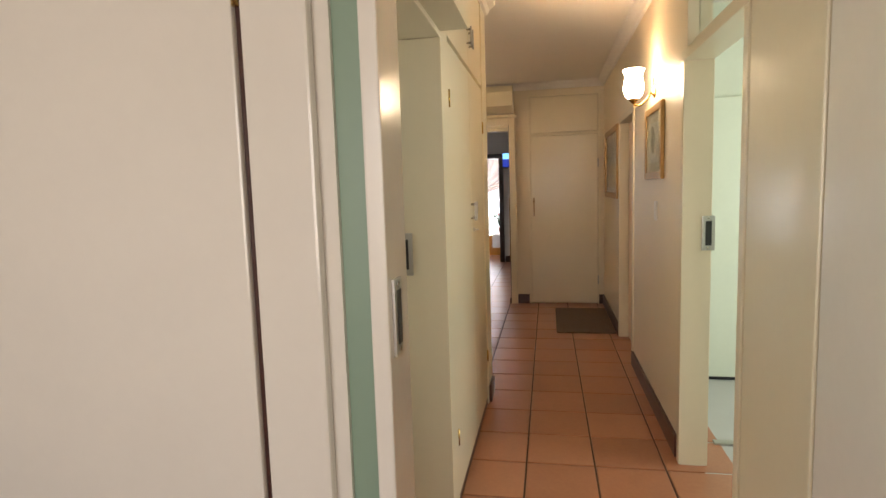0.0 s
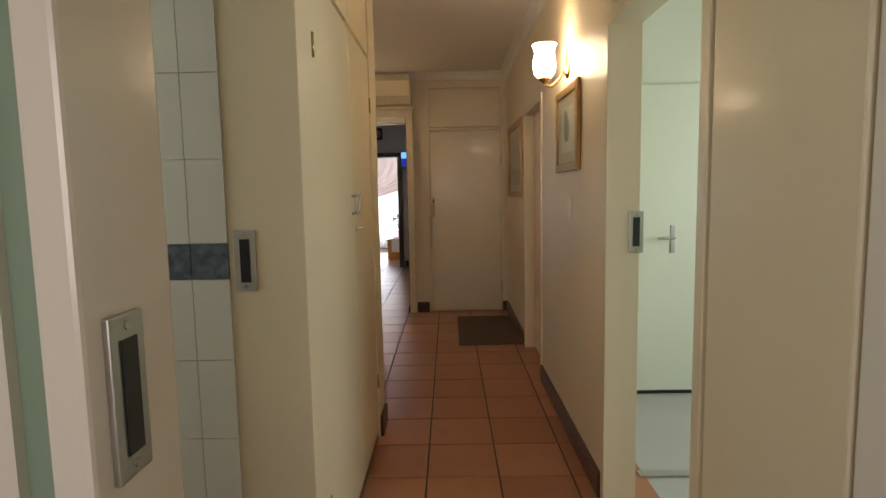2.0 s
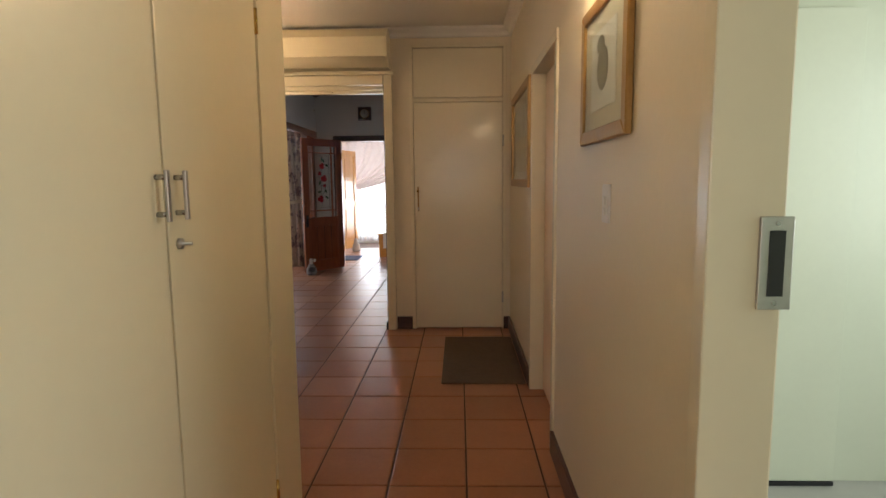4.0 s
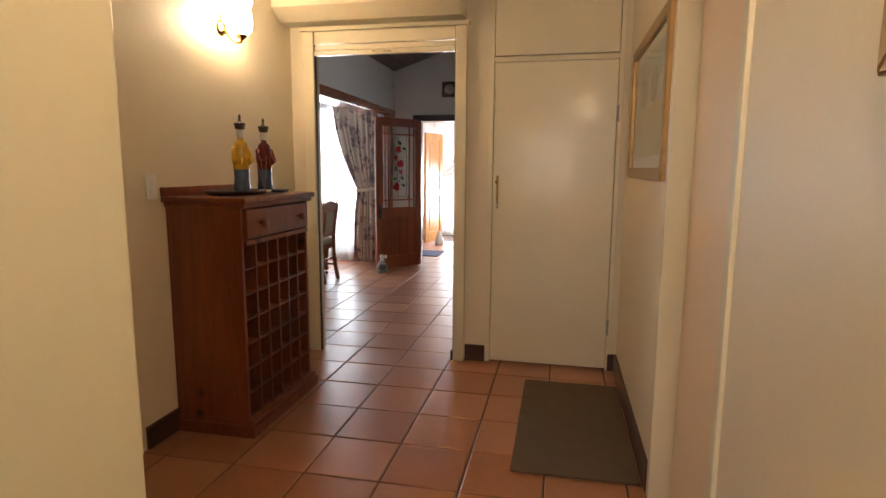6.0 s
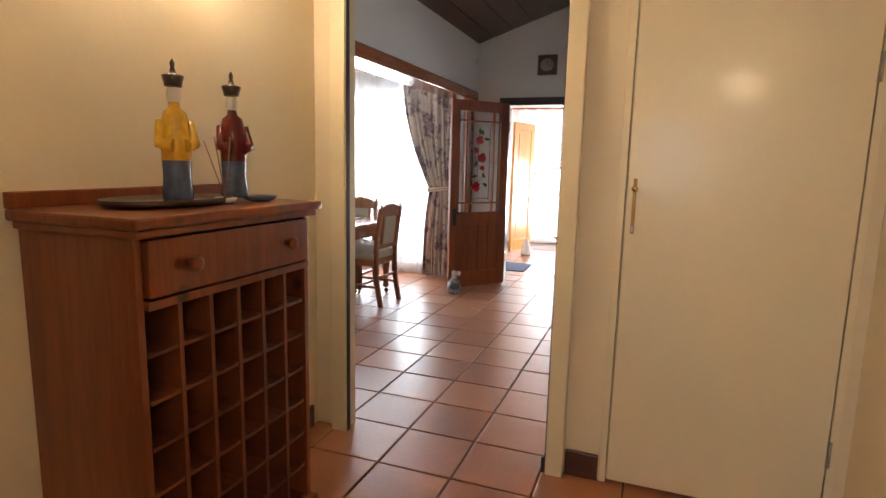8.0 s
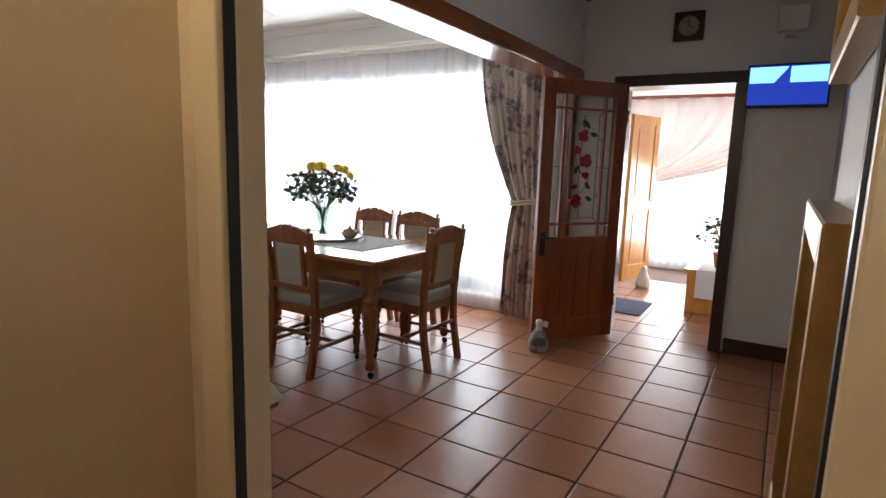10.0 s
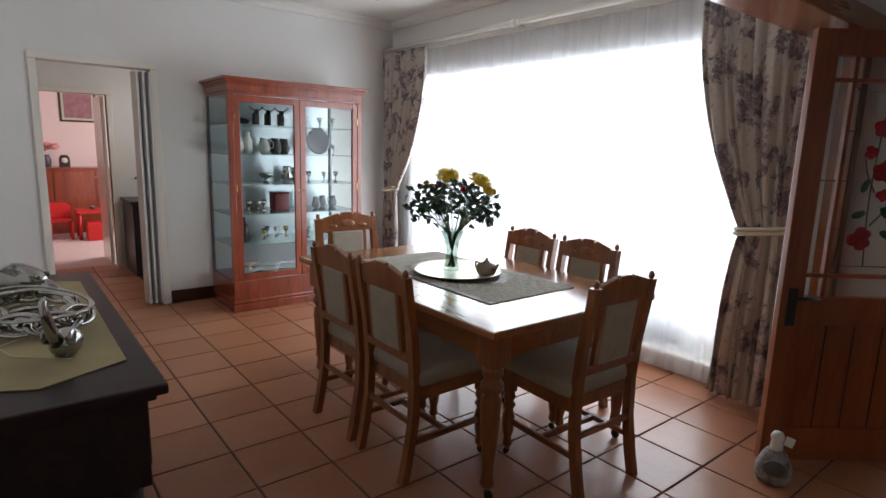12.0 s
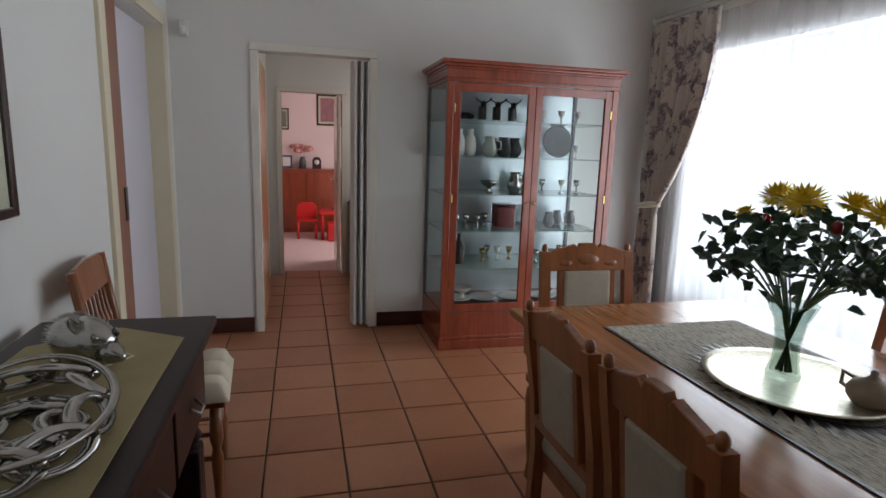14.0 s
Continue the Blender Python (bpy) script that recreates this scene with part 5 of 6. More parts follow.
curtain("sheer_curtain", (-6.38, -2.14), (-6.38, -2.14), (-6.38, -2.14), 2.42, 1.2, 10.155, "sheer", "long white sheer curtain across the window", 38, .014, .02, False)


def curtain_rod():
    root = thing("curtain_rod", pose(0, 0, 0), "cream painted wooden curtain pole in two lengths", "curtain rod")
    part("pole", lathe([(.022, 0), (.022, 4.42)], 16, m=pose(-6.40, 10.08, 2.475, 0, 90, 0)), "gloss_white", root)
    part("joint", lathe([(.024, -.05), (.03, -.045), (.03, -.02), (.024, -.015), (.024, .015), (.03, .02), (.03, .045), (.024, .05)], 16, m=pose(-4.46, 10.08, 2.475, 0, 90, 0)), "gloss_white", root)
    part("rail", box(-6.40, -2.0, 10.14, 10.165, 2.42, 2.445, .004), "gloss_white", root)
    for x in (-6.36, -4.46, -2.05):
        part("bracket", box(x - .012, x + .012, 10.08, WIN, 2.465, 2.485, .003), "gloss_white", root)
    part("finial", blob(.03, .03, .03, (-6.41, 10.08, 2.475), seg=12), "gloss_white", root)


curtain_rod()


def window_unit(name, x0, x1, y, z0, z1, mullions):
    root = thing(name, pose(0, 0, 0), "white painted wide window frame with clear panes", "window")
    root["kind"] = "structure"
    part("sill", box(x0, x1, y - .02, y + .1, z0 - .02, z0 + .012, .004), "gloss_white", root)
    xs = [x0 + (x1 - x0) * k / mullions for k in range(mullions + 1)]
    for x in xs:
        part("mullion", box(x - .02, x + .02, y + .1, y + .14, z0 + .013, z1 - .04, .003), "gloss_white", root)
    part("head", box(x0, x1, y + .1, y + .14, z1 - .04, z1, .003), "gloss_white", root)
    for a, b in zip(xs, xs[1:]):
        p = part("pane", box(a + .02, b - .02, y + .118, y + .122, z0 + .013, z1 - .04), "glass", root)
        p.visible_shadow = False


window_unit("window_dining", -6.0, -2.4, WIN, .12, 2.16, 4)
window_unit("window_porch", -2.75, .25, 13.7, .2, 2.2, 4)
# unseen, added round the playroom lamp
window_unit("window_playroom", -10.5, -8.7, 9.2, .85, 2.15, 2)


def ceiling_fan():
    root = thing("ceiling_fan", pose(-4.55, 8.83, 0), "white ceiling fan with three frosted lamp shades", "ceiling fan")
    part("canopy", lathe([(.0, 2.78), (.06, 2.78), (.055, 2.755), (.02, 2.74), (.014, 2.74)], 18), "white_plastic", root)
    part("stem", lathe([(.013, 2.74), (.013, 2.70)], 12), "white_plastic", root)
    part("motor", lathe([(.02, 2.70), (.09, 2.695), (.10, 2.67), (.095, 2.64), (.05, 2.62), (.03, 2.60), (.03, 2.575), (0, 2.57)], 22), "white_plastic", root)
    for k in range(4):
        part("blade", slab([(.11, -.035), (.30, -.062), (.56, -.065), (.585, 0), (.56, .065), (.30, .062), (.11, .035)], -.004, .004, "z"), "white_plastic", root, "", pose(0, 0, 2.665, 0, 0, 90 * k + 20) @ pose(0, 0, 0, 8, 0, 0))
    for k in range(3):
        part("shade", lathe([(.016, 0), (.022, -.01), (.035, -.04), (.05, -.075), (.056, -.09), (.052, -.09), (.044, -.07), (.02, -.012)], 16, m=pose(0, 0, 2.60, 0, 0, 120 * k + 15) @ pose(.05, 0, 0, 0, -35, 0)), "frosted", root, "frosted glass tulip shade")
    part("pull_chain", tube([(.01, 0, 2.57), (.012, 0, 2.5), (.01, 0, 2.44)], .0025, 5), "brass", root)


ceiling_fan()


# ---------- sideboard wall ----------
def sideboard():
    x0, x1, y0, y1, top = -4.11, -2.55, 6.47, 6.99, .84
    root = thing("sideboard", pose(0, 0, 0), "very dark stained wooden server table with heavy carved legs", "sideboard")
    part("top", box(x0, x1, y0, y1, top - .03, top, .008), "ebony", root)
    part("top_moulding", box(x0 + .025, x1 - .025, y0 + .01, y1 - .025, top - .05, top - .03, .006), "ebony", root)
    part("body", box(x0 + .05, x1 - .05, y0 + .02, y1 - .045, top - .30, top - .05, .004), "ebony", root)
    for k in range(3):
        a = x0 + .10 + k * .455
        d = part("drawer", box(a, a + .43, y1 - .05, y1 - .03, top - .28, top - .08, .006), "ebony", root)
        part("pull", tube([(a + .18, y1 - .03, top - .17), (a + .19, y1 - .005, top - .19), (a + .24, y1 - .005, top - .19), (a + .25, y1 - .03, top - .17)], .005, 7), "steel", d)
    for x in (x0 + .10, x1 - .10):
        for y in (y0 + .07, y1 - .10):
            part("leg", lathe([(.035, 0), (.05, .02), (.05, .05), (.035, .07), (.04, .11), (.052, .26), (.052, .40), (.036, .43), (.054, .46), (.04, .49), (.04, top - .30)], 14, bm=box(-.05, .05, -.05, .05, .10, .42, .012)), "ebony", root, "", pose(x, y, 0))
    part("lower_rail", box(x0 + .1, x1 - .1, y0 + .05, y0 + .075, .14, .20, .004), "ebony", root)


sideboard()
SB = .841
rn = thing("sideboard_runner", pose(0, 0, SB), "olive gold cloth runner with a pointed end", "table runner")
part("cloth", slab([(-4.0, 6.73), (-3.86, 6.53), (-2.78, 6.53), (-2.68, 6.72), (-2.78, 6.93), (-3.88, 6.93)], 0, .003, "z"), "runner", rn)
part("quilting", tube([(-3.85 + .11 * k, 6.73 + .1 * math.sin(1.5 * k), .0035) for k in range(10)], .003, 5), "cushion", rn)


def hedgehog():
    root = thing("hedgehog_ornament", pose(-3.72, 6.72, SB + .003, 0, 0, 55), "silver hedgehog ornament with fine quills", "ornament")
    part("body", blob(.105, .062, .062, (0, 0, .062), seg=18), "chrome", root)
    r = random.Random(3)
    b = bmesh.new()
    for k in range(300):
        th, ph = r.uniform(-2.2, 2.2), r.uniform(-.1, 1.5)
        d = Vector((math.cos(ph) * math.cos(th) * -1, math.cos(ph) * math.sin(th), math.sin(ph)))
        p = Vector((d.x * .10, d.y * .06, .062 + d.z * .06))
        q = p + Vector((d.x - .8, d.y * .5, d.z * .5)).normalized() * .022
        sd = Vector((-d.y, d.x, 0)).normalized() * .0025 if abs(d.z) < .99 else Vector((.0025, 0, 0))
        vs = [b.verts.new(v) for v in (p - sd, p + sd, q)]
        b.faces.new(vs)
    part("quills", b, "steel", root)
    part("snout", lathe([(.034, 0), (.026, .03), (.012, .055), (.005, .062)], 12, m=pose(.085, 0, .045, 0, 100, 0)), "chrome", root)
    for s in (-1, 1):
        part("ear", blob(.012, .005, .013, (.085, s * .03, .085), seg=8), "chrome", root)
        for x in (-.05, .06):
            part("foot", blob(.016, .01, .008, (x, s * .04, .008), seg=8), "chrome", root)


hedgehog()


def ring_bowl():
    root = thing("ring_bowl", pose(-3.33, 6.74, SB + .004, 0, 0, 12) @ Matrix.Diagonal((1.1, 1.1, .6, 1)), "long silver bowl made of linked rings", "bowl")
    def ring(cx, cy, cz, r, tilt, turn, th=.013):
        return tube([(r * math.cos(q), r * math.sin(q) * .8, 0) for q in [2 * math.pi * k / 18 for k in range(19)]], th, 7, m=pose(cx, cy, cz, tilt, 0, turn))
    for k in range(9):
        a = 2 * math.pi * k / 9
        part("ring", ring(.20 * math.cos(a), .11 * math.sin(a), .066, .062, 62, math.degrees(a) + 90), "chrome", root)
    for k in range(6):
        a = 2 * math.pi * (k + .5) / 6
        part("ring", ring(.115 * math.cos(a), .06 * math.sin(a), .026, .045, 25, math.degrees(a) + 90), "chrome", root)
    part("rim", tube([(.235 * math.cos(q), .145 * math.sin(q), .10 + .012 * math.cos(2 * q)) for q in [2 * math.pi * k / 40 for k in range(41)]], .009, 8), "chrome", root)
    part("base", tube([(.09 * math.cos(q), .05 * math.sin(q), .009) for q in [2 * math.pi * k / 24 for k in range(25)]], .008, 8), "chrome", root)


ring_bowl()
sw = thing("swan_ornament", pose(-2.90, 6.80, SB + .004, 0, 0, -35), "polished silver elephant-shaped ornament with raised trunk", "ornament")
part("body", blob(.052, .04, .042, (0, 0, .04), seg=18), "chrome", sw)
part("trunk", tube([(.035, 0, .05), (.06, 0, .09), (.075, 0, .14), (.085, 0, .175), (.075, 0, .19)], lambda t: .02 - .014 * t, 10), "chrome", sw)
for s in (-1, 1):
    part("ear", blob(.02, .006, .024, (.03, s * .036, .065), seg=10), "chrome", sw)


def spindle_chair(m, label):
    """Faces local +y, a tufted cushion on the seat."""
    root = thing("spindle_chair", m, label, "chair", "chairs along the wall")
    part("seat", box(-.21, .21, -.2, .21, .42, .45, .012), "oak", root)
    for s in (-1, 1):
        part("front_leg", lathe([(.014, 0), (.018, .08), (.024, .2), (.016, .24), (.026, .28), (.022, .42)], 12), "oak", root, "", pose(s * .17, .17, 0))
        part("rear_leg", tube([(s * .17, -.20, 0), (s * .17, -.18, .25), (s * .175, -.185, .45), (s * .185, -.23, .72), (s * .19, -.265, .96)], .017, 8), "oak", root)
        part("side_stretcher", tube([(s * .17, -.18, .2), (s * .17, .17, .2)], .01, 8), "oak", root)
        part("side_stretcher", tube([(s * .17, -.18, .30), (s * .17, .17, .30)], .01, 8), "oak", root)
    part("stretcher", tube([(-.17, .0, .2), (.17, .0, .2)], .01, 8), "oak", root)
    part("stretcher", lathe([(.008, 0), (.014, .08), (.01, .16), (.014, .26), (.008, .34)], 10, m=pose(-.17, .17, .26, 0, 90, 0)), "oak", root)
    part("top_rail", slab([(-.2, 0), (.2, 0), (.205, .1), (.15, .125), (0, .135), (-.15, .125), (-.205, .1)], -.011, .011, "y", .004), "oak", root, "pressed curved top rail", pose(0, -.25, .84, 9, 0, 0))
    part("lower_rail", box(-.18, .18, -.01, .01, 0, .03, .003), "oak", root, "", pose(0, -.20, .53, 9, 0, 0))
    for k in range(6):
        part("spindle", lathe([(.006, 0), (.011, .06), (.006, .12), (.012, .17), (.007, .22), (.006, .29)], 10), "oak", root, "", pose(-.125 + .05 * k, -.205, .55, 9, 0, 0))
    c = bmesh.new()
    bmesh.ops.create_grid(c, x_segments=30, y_segments=30, size=.225)
    top = [v for v in c.verts]
    for v in top:
        ex = 1 - max(abs(v.co.x), abs(v.co.y)) / .225
        puff = abs(math.sin(math.pi * (v.co.x + .225) / .15)) ** .5 * abs(math.sin(math.pi * (v.co.y + .225) / .15)) ** .5
        v.co.z = .452 + min(1, ex * 8) * (.028 + .05 * puff)
    for f_ in c.faces:
        f_.smooth = True
    ret = bmesh.ops.extrude_face_region(c, geom=c.faces[:])
    for v in [g for g in ret["geom"] if isinstance(g, bmesh.types.BMVert)]:
        v.co.z = .4515
    bmesh.ops.recalc_face_normals(c, faces=c.faces)
    cu = solo("seat_cushion", c, "cushion", "cream tufted seat cushion with ties on the chair", "cushion", m)
    return root


spindle_chair(pose(-2.27, 6.76, 0, 0, 0, 0), "honey oak spindle-back chair beside the sideboard")
spindle_chair(pose(-4.47, 6.76, 0, 0, 0, 4), "honey oak spindle-back chair near the sliding door")


def art_dark(root, iw, ih):
    part("artwork", box(-iw * .8, iw * .8, -.0145, -.012, -ih * .8, ih * .8), "print_grey", root)


picture("picture", pose(-3.80, DS, 1.45, 0, 0, 180), .62, .55, .025, .03, "darkwood", "dark framed print above the sideboard", art_dark)
sn = thing("motion_sensor", pose(DW, 6.52, 2.15, 0, 0, 90), "small white plastic motion sensor on the wall", "sensor")
part("body", box(-.03, .03, -.04, 0, -.055, .055, .012), "white_plastic", sn)
part("lens", blob(.022, .012, .025, (0, -.04, -.015), seg=10), "frosted", sn)
dp = thing("corner_bracket", pose(-6.38, 6.5, 2.34), "white plaster corbel under the ceiling", "corbel")
part("body", slab([(-.08, .2), (.12, .2), (.12, .14), (.02, 0), (-.06, 0)], -.07, .07, "y", .01), "ceiling", dp)
sd_ = thing("smoke_detector", pose(-5.6, 7.6, 2.78), "round white ceiling smoke detector", "smoke detector")
part("body", lathe([(.05, 0), (.05, -.02), (.035, -.035), (0, -.036)], 18), "white_plastic", sd_)


# ---------- lounge end ----------
def rose_door():
    hinge, free = Vector((-1.60, 10.09)), Vector((-2.05, 9.50))
    ang = math.degrees(math.atan2(free.y - hinge.y, free.x - hinge.x))
    W, Ht, tk = .75, 2.0, .04
    root = thing("leaded_door", pose(hinge.x, hinge.y, .012, 0, 0, ang), "open meranti door with a leaded rose glass panel", "door")
    for a, b in ((0, .105), (W - .105, W)):
        part("stile", box(a, b, -tk / 2, tk / 2, 0, Ht, .004), "meranti", root)
    for a, b in ((0, .17), (.68, .82), (Ht - .11, Ht)):
        part("rail", box(.105, W - .105, -tk / 2 + .001, tk / 2 - .001, a, b, .004), "meranti", root)
    part("panel", box(.105, W - .105, -.01, .01, .17, .68), "meranti", root, "flat lower panel")
    # raised dark strips; the shade of grooves is put into their colour
    for k in range(1, 4):
        x = .105 + .54 * k / 4
        part("panel_groove", box(x - .003, x + .003, -.012, .012, .17, .68), "darkwood", root)
    x0, x1, z0, z1 = .105, W - .105, .82, Ht - .11
    part("glass_panel", box(x0, x1, -.003, .003, z0, z1), "leaded", root, "obscured glass panel")
    bx0, bx1, bz0, bz1 = x0 + .09, x1 - .09, z0 + .10, z1 - .10
    for x in (bx0, bx1):
        part("glazing_bar", box(x - .009, x + .009, -.014, .014, z0, z1, .002), "meranti", root)
    for z in (bz0, bz1):
        part("glazing_bar", box(x0, x1, -.013, .013, z - .009, z + .009, .002), "meranti", root)
    def came(pts):
        part("lead_came", tube([(x, -.004, z) for x, z in pts], .0035, 6), "lead", root)
        return None
    cx, zm = (x0 + x1) / 2, (bz0 + bz1) / 2
    ix0, ix1, iz0, iz1 = bx0 + .045, bx1 - .045, bz0 + .045, bz1 - .045
    came([(ix0, iz0), (ix0, iz1), (ix1, iz1), (ix1, iz0), (ix0, iz0)])
    for a, b in (((ix0, iz0), (bx0, bz0)), ((ix1, iz0), (bx1, bz0)), ((ix0, iz1), (bx0, bz1)), ((ix1, iz1), (bx1, bz1)), ((x0, zm), (ix0, zm)), ((ix1, zm), (x1, zm)), ((bx0, zm + .22), (ix0, zm + .22)), ((ix1, zm + .22), (bx1, zm + .22)), ((bx0, zm - .22), (ix0, zm - .22)), ((ix1, zm - .22), (bx1, zm - .22))):
        came([a, b])
    came([(cx + .02 * math.sin(3.5 * t), iz0 + (iz1 - iz0) * t) for t in [k / 14 for k in range(15)]])
    came([(cx, zm - .05), (cx + .05, zm + .04), (cx + .07, zm + .12)])
    came([(cx, zm - .2), (cx - .06, zm - .13), (cx - .07, zm - .05)])
    r = random.Random(8)
    for dx, dz, s in ((.0, .24, .048), (-.045, .13, .032), (.03, .05, .055), (.035, -.06, .03), (-.04, -.26, .055)):
        b = bmesh.new()
        blob(s * .75, .007, s * .75, (0, 0, 0), bm=b, seg=12)
        for k in range(6):
            q = 2 * math.pi * k / 6 + r.random()
            blob(s * .5, .0065, s * .42, (s * .6 * math.cos(q), 0, s * .6 * math.sin(q)), bm=b, seg=10)
        part("rose", b, "rose", root, "red glass rose", pose(cx - dx, 0, zm + dz))
    for dx, dz, q in ((.0, .33, 80), (.09, .25, 10), (.03, .32, 60), (-.05, -.02, 110), (-.06, -.15, 160), (.08, -.24, 30), (.06, -.14, 50)):
        part("leaf", blob(.034, .006, .017, (0, 0, 0), seg=10), surface("green_glass_leaf", (.03, .085, .045), .2, .3, 30, .05) if dz == .33 else bpy.data.materials["green_glass_leaf"], root, "green glass leaf", pose(cx - dx, 0, zm + dz, 0, -q, 0))
    part("lock_plate", box(W - .075, W - .03, .02, .026, .68, .86, .003), "black", root)
    part("lever_handle", tube([(W - .052, .022, .82), (W - .052, .06, .82), (W - .15, .065, .82)], .008), "black", root)
    part("lever_handle", tube([(W - .052, -.022, .82), (W - .052, -.06, .82), (W - .15, -.065, .82)], .008), "black", root)
    for z in (.25, 1.7):
        part("hinge", lathe([(.008, 0), (.008, .1)], 10, m=pose(-.004, .02, z)), "brass", root)


rose_door()
gs = thing("doorstop_goose", pose(-1.93, 9.36, 0, 0, 0, 20), "patterned cloth goose doorstop with a paper tag", "doorstop")
part("body", lathe([(0, 0), (.06, .0), (.075, .03), (.075, .08), (.055, .13), (.035, .16), (.02, .17)], 18, m=Matrix.Diagonal((1, .8, 1, 1))), surface("black_white_cloth", (.36, .34, .33), .9, .9, 26, .2), gs)
part("wing", blob(.05, .016, .04, (.0, -.055, .085), seg=12), "grey_metal", gs)
part("neck", lathe([(.03, .15), (.026, .18), (.024, .2), (.03, .22), (.02, .24), (.002, .245)], 14), "porcelain", gs)
part("tag", box(-.018, .018, -.03, -.027, .20, .245, .001), "white_plastic", gs, "white paper tag", pose(0, 0, 0, 0, 12, 0))

tv = thing("wall_television", pose(-.54, WIN, 1.955), "small wall-mounted television showing a blue screen", "television")
part("casing", box(-.245, .245, -.16, -.11, -.145, .145, .008), "black", tv)
part("screen", box(-.232, .232, -.1615, -.16, -.125, .132), "screen_dark", tv, "lit blue screen")
part("screen_picture", box(-.228, -.005, -.163, -.1615, .02, .125), "screen_light", tv, "pale blue picture field")
part("screen_picture", box(.012, .226, -.163, -.1615, .02, .125), "screen_light", tv, "pale blue picture field")
part("screen_mark", slab([(-.08, .02), (-.005, .02), (-.005, .115)], -.1645, -.163, "y"), "screen_dark", tv)
part("bracket", box(-.03, .03, -.11, 0, .02, .06, .003), "steel", tv)
db = thing("decoder_shelf", pose(-.55, WIN, 2.32), "grey box on a small bracket above the television", "speaker")
part("box", box(-.09, .09, -.14, -.02, 0, .16, .01), "white_plastic", db)
part("bracket", box(-.04, .04, -.1, 0, -.03, 0, .003), "steel", db)
ck = thing("wall_clock", pose(-1.215, WIN, 2.425), "square dark framed wall clock with a pale face", "clock")
part("case", box(-.105, .105, -.035, 0, -.105, .105, .01), "darkwood", ck)
part("face", lathe([(0, 0), (.066, 0), (.066, .006), (0, .006)], 28, m=pose(0, -.035, 0, 90, 0, 0)), surface("clock_face", (.36, .34, .30), .4, .1, 12, .02), ck)
part("rim", tube([(.07 * math.cos(q), -.036, .07 * math.sin(q)) for q in [2 * math.pi * k / 28 for k in range(29)]], .006, 8), "brass", ck)
part("hand", box(-.003, .003, -.043, -.0415, 0, .05), "black", ck)
part("hand", box(-.003, .003, -.0445, -.043, 0, .035), "black", ck, "", pose(0, 0, 0, 0, 110, 0))
picture("picture", pose(-.36, 6.82, .92, 0, 0, -90), .78, .80, .06, .07, "gilt", "large gilt framed picture on the lounge wall", art_dark)
picture("picture", pose(-.36, 6.85, 2.02, 0, 0, -90), .7, .85, .05, .07, "gilt", "gilt framed picture high on the lounge wall", art_field)


# ---------- sunroom ----------
def panel_door(m, W, Ht, label):
    root = thing("panelled_door", m, label, "door")
    for a, b in ((0, .1), (W - .1, W)):
        part("stile", box(a, b, -.02, .02, 0, Ht, .004), "yellowdoor", root)
    for a, b in ((0, .18), (.85, .98), (Ht - .11, Ht)):
        part("rail", box(.1, W - .1, -.019, .019, a, b, .004), "yellowdoor", root)
    for a, b in ((.18, .85), (.98, Ht - .11)):
        part("panel", box(.1, W - .1, -.008, .008, a, b), "yellowdoor", root)
        part("raised_field", box(.15, W - .15, -.015, .015, a + .05, b - .05, .008), "yellowdoor", root)
    part("lever_handle", tube([(W - .05, -.02, .97), (W - .05, -.06, .97), (W - .15, -.062, .97)], .008), "steel", root)


panel_door(pose(-2.08, 12.35, .01, 0, 0, 73), .62, 1.98, "yellow varnished panelled door standing open")
panel_door(pose(-2.70, 11.3, .01, 0, 0, 80), .62, 2.0, "yellow varnished panelled door in the sunroom")
curtain("voile_curtain", (-2.55, .2), (-2.5, -2.25), (-2.5, -2.25), 2.28, 1.12, 13.5, "voile", "pinkish voile curtain swept to one side", 12, .03, .02, True)
curtain("sheer_curtain", (-2.8, .22), (-2.8, .22), (-2.8, .22), 2.28, 1.2, 13.6, "sheer", "white sheer curtain over the sunroom window", 30, .018, .06, False)
pr = thing("curtain_rod", pose(0, 0, 0), "reddish wooden curtain pole", "curtain rod")
part("pole", lathe([(.024, 0), (.024, 3.0)], 14, m=pose(-2.6, 13.5, 2.30, 0, 90, 0)), "mahogany", pr)
part("finial", blob(.04, .04, .04, (-2.62, 13.5, 2.30), seg=12), "mahogany", pr)
for x in (-2.4, -.2):
    part("bracket", box(x - .015, x + .015, 13.5, 13.7, 2.285, 2.315), "mahogany", pr)


def bench_box():
    root = thing("plant_bench", pose(-.68, 11.52, 0), "honey wooden chest with a white cloth", "chest")
    part("body", box(-.52, .52, -.22, .22, 0, .40, .006), "yellowdoor", root)
    part("top", box(-.55, .55, -.24, .24, .40, .43, .006), "yellowdoor", root)
    part("cloth", box(-.44, .44, -.245, .245, .16, .436, .003), surface("white_cloth", (.8, .78, .76), .9, .05, 20, .2, 180), root, "white cloth over the chest")


bench_box()


